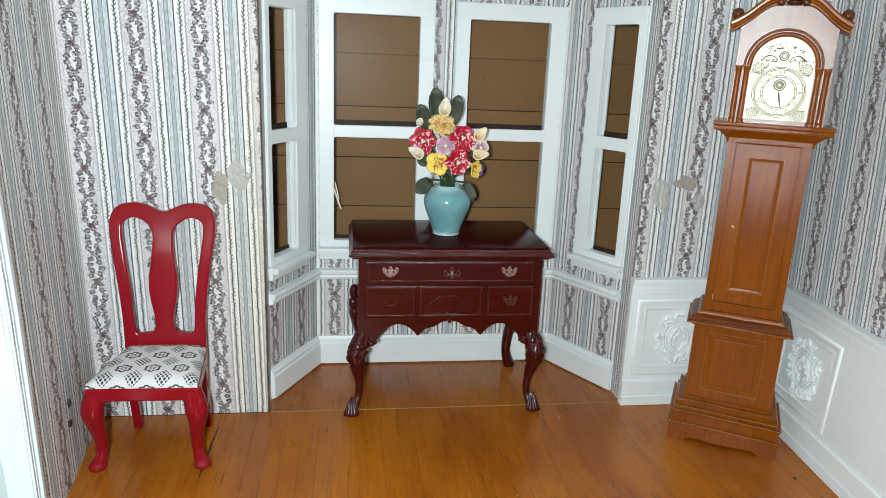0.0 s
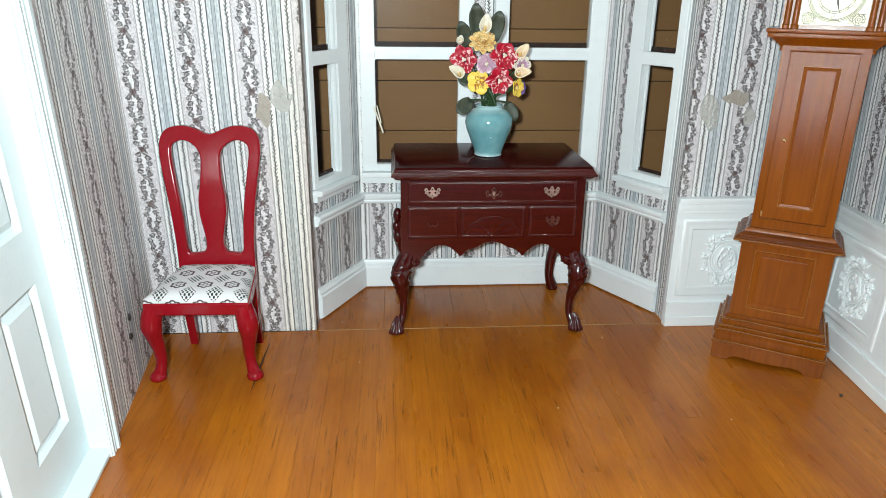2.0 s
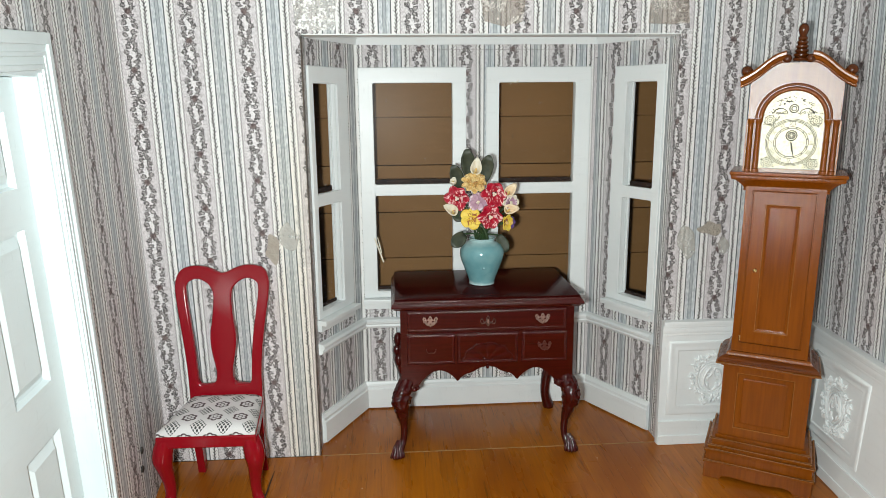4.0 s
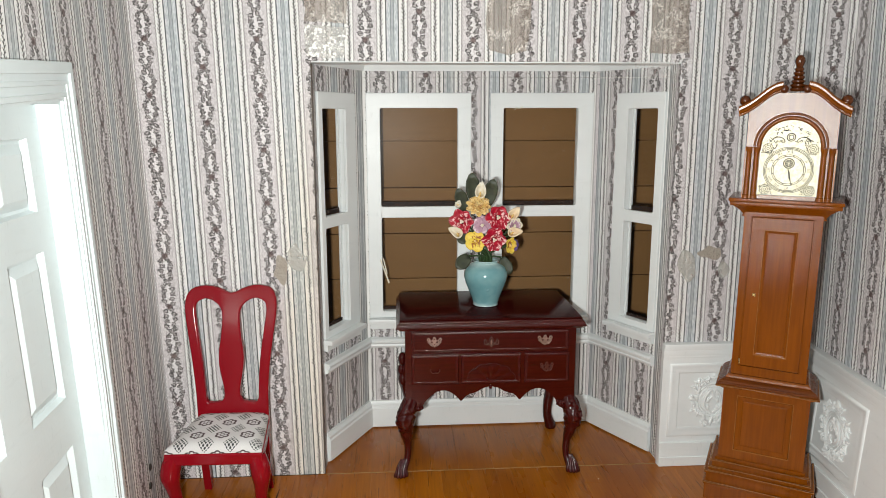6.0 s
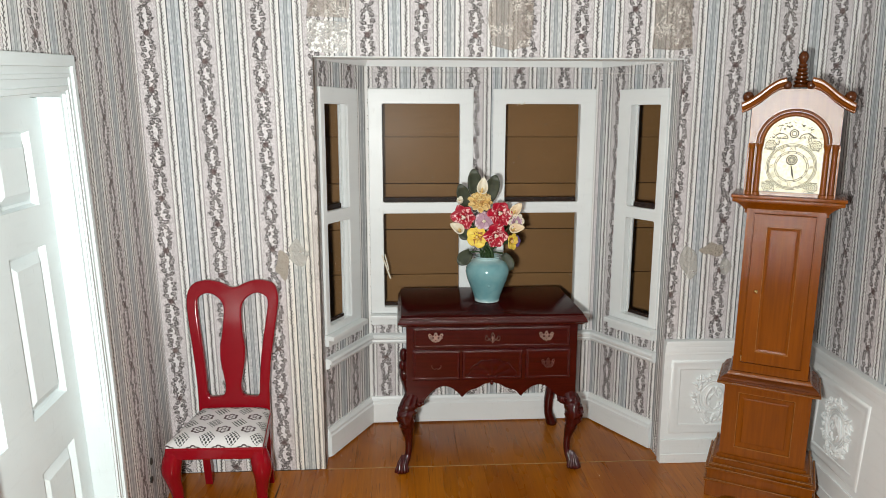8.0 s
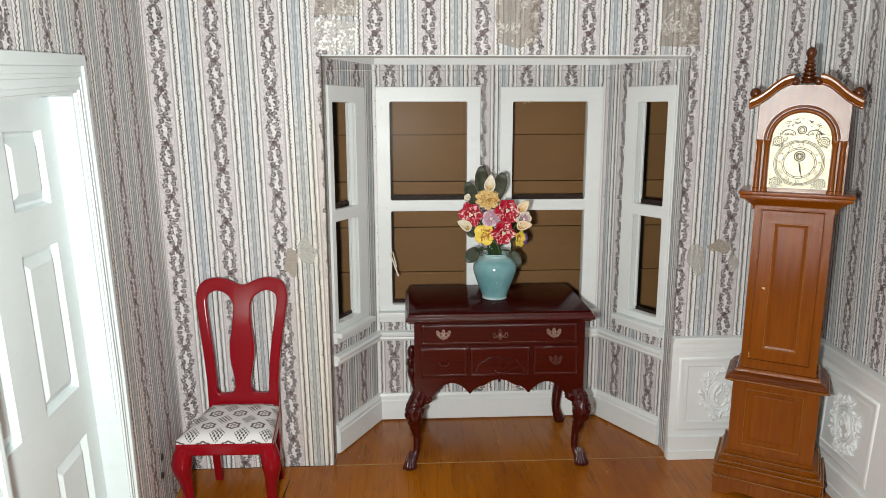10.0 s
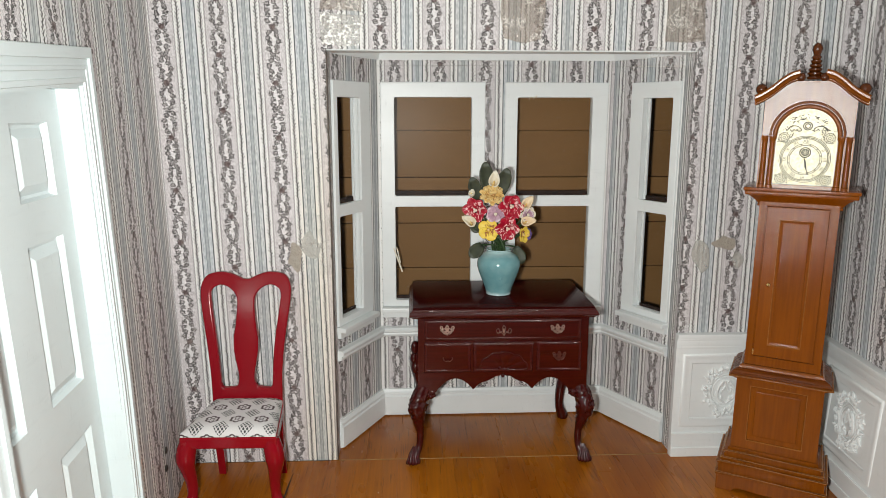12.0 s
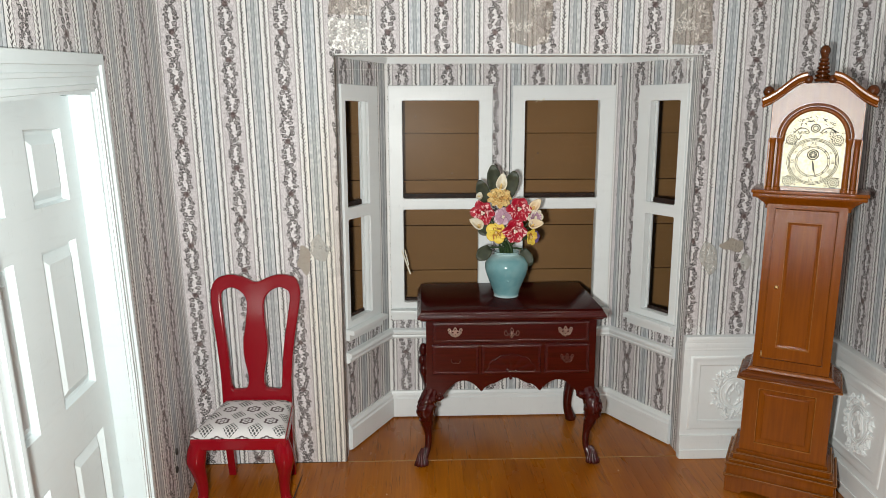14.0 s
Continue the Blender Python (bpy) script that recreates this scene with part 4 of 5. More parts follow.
            part("carved_fan", fan, MAHOGANY, d, "carved shell fan", smooth=50)
    ball_drop = ball(bmesh.new(), (0, fy + 0.02, 4.36), 0.09, 1.1, 1, 1.2)
    part("apron_drop", ball_drop, MAHOGANY, root, smooth=60)
    # legs
    for sx in (-1, 1):
        leg = cabriole(bmesh.new(), (sx * 3.88, fy + 0.32), (sx * 4.2 - 0.18, fy - 0.35), (sx * 0.8, -0.9), 3.66, 0.40, 0.43, 0.16, 0.25, 0.28, 26, steps=10)
        for v in leg.verts:
            k = max(0.0, 1 - abs(v.co.z - 2.85) / 0.95)
            if k > 0:
                q = Vector((v.co.x * 3.2, v.co.y * 3.2, v.co.z * 3.0 + sx * 7))
                v.co += Vector((sx * 0.7, -0.7, 0.1)) * (0.32 * k ** 0.5 * (0.42 - abs(noise.noise(q)) - 0.5 * abs(noise.noise(q * 2.3))))
        for k in range(5):
            a = -0.9 + 0.45 * k
            fx, ft = sx * 4.24 - 0.18, fy - 0.38
            tip = (fx + 0.36 * math.sin(a) + sx * 0.04, ft - 0.36 * math.cos(a), 0.06)
            tube(leg, smooth_line([(fx - sx * 0.08 + 0.08 * math.sin(a), ft + 0.12 - 0.08 * math.cos(a), 0.85), (fx + 0.2 * math.sin(a), ft - 0.14 * math.cos(a), 0.55), (fx + 0.32 * math.sin(a), ft - 0.30 * math.cos(a), 0.24), tip], 3), [0.05] * 3 + [0.07] * 3 + [0.09] * 3 + [0.05], 7)
        part("leg", leg, MAHOGANY, root, "carved front leg with a claw foot", smooth=60)
        knee = carve(bmesh.new(), (sx * 3.55, fy + 0.05, 3.42), (0.22, 0.06, 0.14), 0.13, 10, 9 + sx)
        part("knee_bracket", knee, MAHOGANY, root, smooth=60)
        back = cabriole(bmesh.new(), (sx * 3.9, by - 0.4), (sx * 4.05, by - 0.25), (sx, 0.3), 4.2, 0.36, 0.4, 0.24, 0.32, 0.22, 12)
        part("leg", back, MAHOGANY, root, smooth=60)
    scroll = ball(ball(ball(bmesh.new(), (-hw - 0.14, by - 0.5, 4.35), 0.24, 1, 1, 1.7), (-hw - 0.20, by - 0.5, 3.75), 0.22, 1, 1, 1.5), (-hw - 0.12, by - 0.5, 3.2), 0.26, 1, 1, 1.5)
    part("side_scroll", scroll, MAHOGANY, root, "carved scroll at the back leg", smooth=60)
    return root


lowboy()


# ---- vase and flowers ----
VX, VY, VZ = -0.60, 2.05, 7.95
vase = thing("vase", "aqua glazed ceramic vase with a pale rim", "vase", place(VX, VY, VZ))
bm = lathe(bmesh.new(), [(0.0, 0.02), (0.60, 0.02), (0.64, 0.06), (0.62, 0.14), (0.70, 0.4), (0.86, 0.85), (1.02, 1.3), (1.10, 1.65), (1.08, 1.9), (0.95, 2.15), (0.74, 2.32), (0.62, 2.38), (0.60, 2.44), (0.66, 2.50),
                         (0.64, 2.54), (0.55, 2.52), (0.50, 2.42), (0.50, 2.0), (0.46, 1.2), (0.3, 1.0), (0.0, 1.0)], 40)
part("vase_body", moved(bm, Matrix.Diagonal((1, 1, 0.925, 1))), VASE, vase, smooth=60)
part("glaze_drop", ball(bmesh.new(), (-0.02, -0.93, 0.98), 0.075, 1, 0.6, 0.9), VASE, vase, "small raised drop in the glaze", smooth=60)


def petal(bm, length, width, cup, curl, layer, tip=1.0, m=None):
    """A cupped petal that grows along +x from the origin and opens towards +z, with UVs across and along it."""
    nu, nv = 6, 5
    grid = []
    for i in range(nv + 1):
        t = i / nv
        half = width / 2 * (math.sin(math.pi * min(1, 0.12 + 0.88 * t * 0.8)) ** 0.7) * (1 if t < 0.8 else 1 - (1 - tip) * (t - 0.8) / 0.2)
        row = []
        for k in range(nu + 1):
            q = 2 * k / nu - 1
            x = length * t * (1 - 0.10 * q * q * t)
            z = cup * (q * q) * width * 0.5 + curl * length * t * t
            v = bm.verts.new((m @ Vector((x, q * half, z))) if m else (x, q * half, z))
            row.append((v, (k / nu, t)))
        grid.append(row)
    for i in range(nv):
        for k in range(nu):
            c = [grid[i][k], grid[i][k + 1], grid[i + 1][k + 1], grid[i + 1][k]]
            f = bm.faces.new([v for v, _ in c])
            for l, (_, uv) in zip(f.loops, c):
                l[layer].uv = uv


def whorl(count, length, width, cup, curl, lift, seed=0, tip=1.0, turn=0.0):
    bm = bmesh.new()
    layer = bm.loops.layers.uv.new("UVMap")
    rnd = random.Random(seed)
    for i in range(count):
        m = pose(0, 0, 0.02 * (i % 2), 0, 0, turn + 360 * i / count + rnd.uniform(-8, 8)) @ pose(0.03, 0, 0, rnd.uniform(-8, 8), -lift + rnd.uniform(-8, 8), 0)
        petal(bm, length * rnd.uniform(0.9, 1.08), width * rnd.uniform(0.9, 1.1), cup, curl, layer, tip, m)
    return bm


def thick(ob, t=0.035):
    mod = ob.modifiers.new("thickness", "SOLIDIFY")
    mod.thickness = t * CM
    return ob


def stem_to(root, head, seed):
    """A wire stem from the vase's mouth up to the head, in the head's frame."""
    rnd = random.Random(seed)
    base = Vector((VX + rnd.uniform(-0.28, 0.28), VY + rnd.uniform(-0.25, 0.2), VZ + 1.05))
    mouth = Vector((VX + rnd.uniform(-0.33, 0.33), VY + rnd.uniform(-0.3, 0.2), VZ + 2.32))
    h = Vector(head)
    inv = Matrix.Translation(-h)
    mid = (mouth + h) / 2 + Vector((0, 0.12, 0.1))
    line = [inv @ p for p in smooth_line([base, mouth, mid, h + Vector((0, 0.08, 0))], 4)]
    part("stem", tube(bmesh.new(), line, 0.045, 6, side=(0, 1, 0)), STEM, root, smooth=60)


def flower(name, label, head, layers, heart, aim=(0, -1, 0.15), seed=0, stem=True):
    """layers: (petal count, length, width, cup, curl, lift, material, tip)."""
    root = thing(name, label, "flower", place(*head), "flowers in the vase")
    face = Vector(aim).to_track_quat("Z", "Y").to_matrix().to_4x4()
    for i, (n, ln, wd, cup, curl, lift, mat, tip) in enumerate(layers):
        ob = part("petals", moved(whorl(n, ln, wd, cup, curl, lift, seed * 7 + i, tip, 31 * i), face @ pose(0, 0, 0.05 * i)), mat, root, smooth=70)
        thick(ob)
    if heart:
        mats, r = heart
        bm = bmesh.new()
        rnd = random.Random(seed)
        for k in range(7):
            ball(bm, face @ Vector((rnd.uniform(-r, r), rnd.uniform(-r, r), 0.14 + rnd.uniform(0, 0.06))), 0.05, u=7, v=5)
        part("flower_heart", bm, mats, root, smooth=60)
    if stem:
        stem_to(root, head, seed)
    return root


def red_flower(head, seed, aim):
    root = flower("red_flower", "crimson clay flower with white-streaked petals", head,
                  [(6, 0.64, 0.58, 0.30, 0.05, 12, RED_PETAL, 0.8), (5, 0.46, 0.46, 0.4, 0.2, 34, RED_PETAL, 0.85)], (INK, 0.1), aim, seed)
    bm = bmesh.new()
    face = Vector(aim).to_track_quat("Z", "Y").to_matrix().to_4x4()
    for k in range(3):
        ball(bm, face @ Vector((0.06 * math.cos(k * 2.1), 0.06 * math.sin(k * 2.1), 0.25)), 0.065, u=7, v=5)
    part("pistil", bm, CREAM_PETAL, root, smooth=60)


red_flower((-1.85, 1.50, 12.32), 1, (-0.25, -1, 0.15))
red_flower((-0.16, 1.45, 12.50), 2, (0.2, -1, 0.2))
red_flower((-0.34, 1.25, 11.48), 3, (0.1, -1, -0.05))
flower("yellow_rose", "ruffled butter-yellow clay carnation", (-1.05, 1.6, 12.98),
       [(11, 0.64, 0.34, 0.5, 0.1, 8, YELLOW_PETAL, 1.0), (11, 0.56, 0.30, 0.6, 0.2, 28, YELLOW_PETAL, 1.0), (9, 0.46, 0.28, 0.7, 0.3, 46, YELLOW_PETAL, 1.0), (8, 0.38, 0.24, 0.7, 0.3, 62, YELLOW_PETAL, 1.0), (5, 0.30, 0.2, 0.6, 0.3, 78, YELLOW_PETAL, 1.0)], None, (0, -1, 0.75), 4)
flower("lilac_flower", "small lilac clay flower with a pink heart", (-0.90, 1.35, 12.16), [(5, 0.43, 0.52, 0.12, 0.0, 6, LILAC_PETAL, 1.0)], (CREAM_PETAL, 0.05), (0, -1, 0.05), 5)
flower("lilac_flower", "lilac and cream clay flower with a pink heart", (0.66, 1.5, 12.1), [(6, 0.48, 0.4, 0.3, 0.1, 18, CREAM_PETAL, 0.9), (6, 0.34, 0.3, 0.3, 0.1, 25, LILAC_PETAL, 0.9)], (CREAM_PETAL, 0.05), (0.35, -1, 0.05), 6)
flower("yellow_pansy", "lemon-yellow clay pansy with brown flames", (-1.22, 1.25, 11.40), [(5, 0.52, 0.56, 0.22, 0.0, 8, PANSY_PETAL, 1.0)], (YELLOW_PETAL, 0.04), (-0.1, -1, 0.1), 7)
flower("yellow_pansy", "yellow clay pansy turned to the side", (0.40, 1.35, 11.15), [(5, 0.46, 0.42, 0.3, 0.1, 15, PANSY_PETAL, 0.95)], (YELLOW_PETAL, 0.04), (0.75, -0.8, 0.0), 8)
flower("violet_flower", "small dark violet clay flower", (0.70, 1.55, 11.12), [(5, 0.3, 0.3, 0.2, 0.0, 10, PURPLE_PETAL, 1.0)], (YELLOW_PETAL, 0.03), (0.5, -0.9, 0), 9)
flower("cream_flower", "small cream clay blossom", (-2.0, 1.7, 12.98), [(5, 0.34, 0.3, 0.5, 0.3, 45, CREAM_PETAL, 0.9)], (YELLOW_PETAL, 0.04), (-0.3, -0.7, 0.8), 10)


def calla(head, seed, tilt, roll, size=0.62, clay=CREAM_PETAL, label="cream clay calla lily with a yellow spike"):
    root = thing("calla_lily", label, "flower", place(*head), "flowers in the vase")
    bm = bmesh.new()
    rings, n = [], 16
    for i in range(6):
        t = i / 5
        ring = []
        for k in range(n):
            a = 2 * math.pi * k / n
            lip = 1 + 0.75 * t * t * max(0, math.cos(a)) ** 4 - 0.25 * t * max(0, -math.cos(a))
            ring.append(bm.verts.new((size * (0.10 + 0.52 * t ** 1.3) * lip * math.cos(a), size * (0.10 + 0.42 * t ** 1.3) * math.sin(a), size * (t * 1.15 + 0.35 * t * t * math.cos(a)))))
        rings.append(ring)
    for lo, hi in zip(rings, rings[1:]):
        for k in range(n):
            bm.faces.new((lo[k], lo[(k + 1) % n], hi[(k + 1) % n], hi[k]))
    turn = pose(0, 0, 0, *tilt) @ pose(0, 0, 0, 0, 0, 90 + roll)
    thick(part("petals", moved(bm, turn), clay, root, smooth=70), 0.04)
    part("flower_heart", moved(tube(bmesh.new(), [(0, 0, 0.05), (0.02, 0, size * 0.6), (0.04, 0, size * 0.95)], [0.05, 0.06, 0.03], 8), turn), YELLOW_PETAL, root, smooth=60)
    stem_to(root, head, seed)


calla((-0.98, 1.75, 13.50), 11, (58, 0, 0), -10, 0.47)
calla((-2.05, 1.45, 11.62), 12, (62, -15, 0), 50, 0.44)
calla((0.56, 1.65, 12.42), 13, (55, 15, 0), -30, 0.42, PEACH_PETAL, "peach clay lily with a yellow spike")
calla((0.52, 1.45, 11.66), 14, (65, 20, 0), -70, 0.42, PEACH_PETAL, "peach clay lily with a yellow spike")


def leaf_sprig(base, tip, width, seed, bend=0.15):
    """A broad leaf from base to tip that faces the front."""
    root = thing("leaf_sprig", "dark green clay leaf on a wire", "leaf", place(*base), "leaves in the vase")
    bm = bmesh.new()
    layer = bm.loops.layers.uv.new("UVMap")
    d = Vector(tip) - Vector(base)
    x = d.normalized()
    z = Vector((0, -1, 0.2))
    z = (z - x * x.dot(z)).normalized()
    y = z.cross(x)
    m = Matrix(((x.x, y.x, z.x, 0), (x.y, y.y, z.y, 0), (x.z, y.z, z.z, 0), (0, 0, 0, 1)))
    petal(bm, d.length, width, 0.22, bend, layer, 0.9, m)
    thick(part("leaf", bm, LEAF, root, smooth=70), 0.04)
    part("midrib", moved(tube(bmesh.new(), [(0, 0, 0.01), (d.length * 0.5, 0, 0.02 + bend * d.length * 0.25), (d.length * 0.92, 0, 0.01 + bend * d.length * 0.85)], [0.03, 0.025, 0.01], 6, side=(0, 1, 0)), m), LEAF, root)
    stem_to(root, base, seed)


leaf_sprig((-1.20, 1.95, 13.2), (-1.42, 1.85, 14.7), 0.72, 21)
leaf_sprig((-0.62, 1.90, 13.0), (-0.30, 1.8, 14.4), 0.72, 22)
leaf_sprig((-1.65, 1.85, 12.8), (-2.1, 1.75, 13.95), 0.66, 23)
leaf_sprig((-1.60, 1.75, 11.85), (-1.95, 1.6, 11.2), 0.75, 24)
leaf_sprig((-1.50, 1.70, 10.55), (-2.15, 1.4, 10.0), 0.7, 25, 0.05)
leaf_sprig((0.20, 2.00, 10.40), (0.62, 1.95, 9.55), 0.62, 26, 0.05)


# ---- red chair ----
def chair():
    root = thing("dining_chair", "red lacquered splat-back chair with a printed cotton seat", "chair", place(-12.72, -2.85, 0, 0, 0, -1.0))
    right = [(1.62, 3.35), (1.64, 5.0), (1.75, 6.3), (1.9, 7.4), (2.03, 8.3), (2.08, 8.9), (2.0, 9.35), (1.75, 9.65), (1.3, 9.77), (0.9, 9.75), (0.5, 9.62), (0.2, 9.48), (0.0, 9.44)]
    hole = [(0.5, 4.5), (1.0, 4.45), (1.17, 4.6), (1.2, 5.0), (1.28, 6.2), (1.42, 7.3), (1.55, 8.2), (1.6, 8.75), (1.5, 9.05), (1.15, 9.2), (0.8, 9.1), (0.52, 8.85), (0.40, 8.5), (0.42, 7.9), (0.48, 7.3), (0.56, 6.8), (0.55, 6.2), (0.45, 5.6), (0.36, 5.1), (0.38, 4.7)]
    r2 = [(p.x, p.y) for p in smooth_line([(a, b, 0) for a, b in right], 3)]
    h2 = [(p.x, p.y) for p in smooth_line([(a, b, 0) for a, b in hole + hole[:1]], 3)][:-1]
    outer = r2 + [(-a, b) for a, b in reversed(r2[:-1])]
    bm = slab(bmesh.new(), [outer, h2, [(-a, b) for a, b in h2]], -0.16, 0.16)
    for v in bm.verts:
        k = (v.co.z - 3.4) / 6.3
        v.co.y += 1.55 + 0.9 * k - 0.25 * math.sin(k * math.pi)
    rounded(part("backrest", bm, CHAIR_RED, root, smooth=40), 0.09, 3)
    # seat frame and padded seat
    fw, bw, y0, y1 = 2.04, 1.64, -2.0, 1.62
    ring = lambda d, z, dy=0.0: [(-fw + d, y0 + d + dy, z), (fw - d, y0 + d + dy, z), (bw - d, y1 - d, z), (-bw + d, y1 - d, z)]
    bm = bmesh.new()
    lo, hi = [bm.verts.new(p) for p in ring(0, 3.12)], [bm.verts.new(p) for p in ring(0, 3.64)]
    bm.faces.new(lo), bm.faces.new(hi)
    for i in range(4):
        bm.faces.new((lo[i], lo[(i + 1) % 4], hi[(i + 1) % 4], hi[i]))
    rounded(part("seat_frame", bm, CHAIR_RED, root), 0.08, 3)
    bm = bmesh.new()
    layer = bm.loops.layers.uv.new("UVMap")
    n, grid = 14, []
    for i in range(n + 1):
        v = i / n
        row = []
        for k in range(n + 1):
            u = 2 * k / n - 1
            half = fw - 0.05 - (fw - bw) * v
            edge = (1 - abs(u) ** 6) * (1 - abs(2 * v - 1) ** 6)
            x, y = u * half, y0 + 0.05 + (y1 - y0 - 0.1) * v
            row.append((bm.verts.new((x, y, 3.645 + 0.16 + 0.26 * edge ** 0.5)), (x + 0.35, y + 0.46)))
        grid.append(row)
    for i in range(n):
        for k in range(n):
            c = [grid[i][k], grid[i][k + 1], grid[i + 1][k + 1], grid[i + 1][k]]
            f = bm.faces.new([a for a, _ in c])
            for l, (_, uv) in zip(f.loops, c):
                l[layer].uv = uv
    rim = [g for g in grid[0]] + [r[-1] for r in grid[1:]] + list(reversed(grid[-1][:-1])) + [r[0] for r in reversed(grid[1:-1])]
    low = [(bm.verts.new((a.co.x, a.co.y, 3.645)), (uv[0] * 1.0, uv[1] - (0.22 if a.co.y < y0 + 0.2 else 0))) for a, uv in rim]
    for i in range(len(rim)):
        j = (i + 1) % len(rim)
        f = bm.faces.new((rim[i][0], low[i][0], low[j][0], rim[j][0]))
        for l, uv in zip(f.loops, (rim[i][1], low[i][1], low[j][1], rim[j][1])):
            l[layer].uv = uv
    part("seat", bm, FABRIC, root, "white cotton seat printed with flowers and dots", smooth=60)
    for sx in (-1, 1):
        leg = cabriole(bmesh.new(), (sx * 1.72, -1.66), (sx * 1.94 - 0.06, -1.36), (sx * 0.8, -0.9), 3.4, 0.36, 0.42, 0.22, 0.30, 0.17, 14)
        part("leg", leg, CHAIR_RED, root, smooth=60)
        pad = lathe(bmesh.new(), [(0.0, 0.0), (0.26, 0.0), (0.33, 0.06), (0.345, 0.14), (0.30, 0.26), (0.2, 0.36), (0.0, 0.38)], 18, (sx * 1.96 - 0.06, -1.42, 0.0))
        part("foot", pad, CHAIR_RED, root, smooth=50)
        rear = tube(bmesh.new(), [(sx * 1.42, 1.5, 3.6), (sx * 1.42, 1.5, 1.5), (sx * 1.45, 1.85, 0.0)], [0.26, 0.25, 0.24], 4, 1.0, side=(1, 1, 0))
        rounded(part("leg", rear, CHAIR_RED, root), 0.04)
    return root


chair()


# ---- longcase clock ----
def stepped(bm, rows, depth_back, bevel=0.04):
    """Stacked mouldings: rows of (half width, front y, z0, z1)."""
    for hw, y, z0, z1 in rows:
        box(bm, -hw, hw, y, depth_back, z0, z1, bevel=bevel)
    return bm


def flare(bm, hw0, y0, z0, hw1, y1, z1, back, steps=5):
    """A hollow moulding that widens from one size to another."""
    rings = []
    for i in range(steps + 1):
        t = i / steps
        k = 1 - math.cos(t * math.pi / 2)
        hw, y, z = hw0 + (hw1 - hw0) * k, y0 + (y1 - y0) * k, z0 + (z1 - z0) * t
        rings.append([bm.verts.new(p) for p in ((-hw, y, z), (hw, y, z), (hw, back, z), (-hw, back, z))])
    for lo, hi in zip(rings, rings[1:]):
        for i in range(4):
            bm.faces.new((lo[i], lo[(i + 1) % 4], hi[(i + 1) % 4], hi[i]))
    bm.faces.new(rings[0]), bm.faces.new(rings[-1])
    return bm


def raised_panel(bm, x0, x1, z0, z1, w, y_edge, y_field, back):
    """A board whose margin of width w slopes from y_edge up to y_field, mitred at the corners."""
    rows = [(0.0, back), (0.0, y_edge), (w, y_field)]
    rings = [[bm.verts.new((a, y, b)) for a, b in ((x0 + d, z0 + d), (x1 - d, z0 + d), (x1 - d, z1 - d), (x0 + d, z1 - d))] for d, y in rows]
    for lo, hi in zip(rings, rings[1:]):
        for k in range(4):
            bm.faces.new((lo[k], lo[(k + 1) % 4], hi[(k + 1) % 4], hi[k]))
    return bm


EDGE_LINE = ((0.0, 0.02), (0.012, -0.018), (0.038, -0.018), (0.055, 0.02))


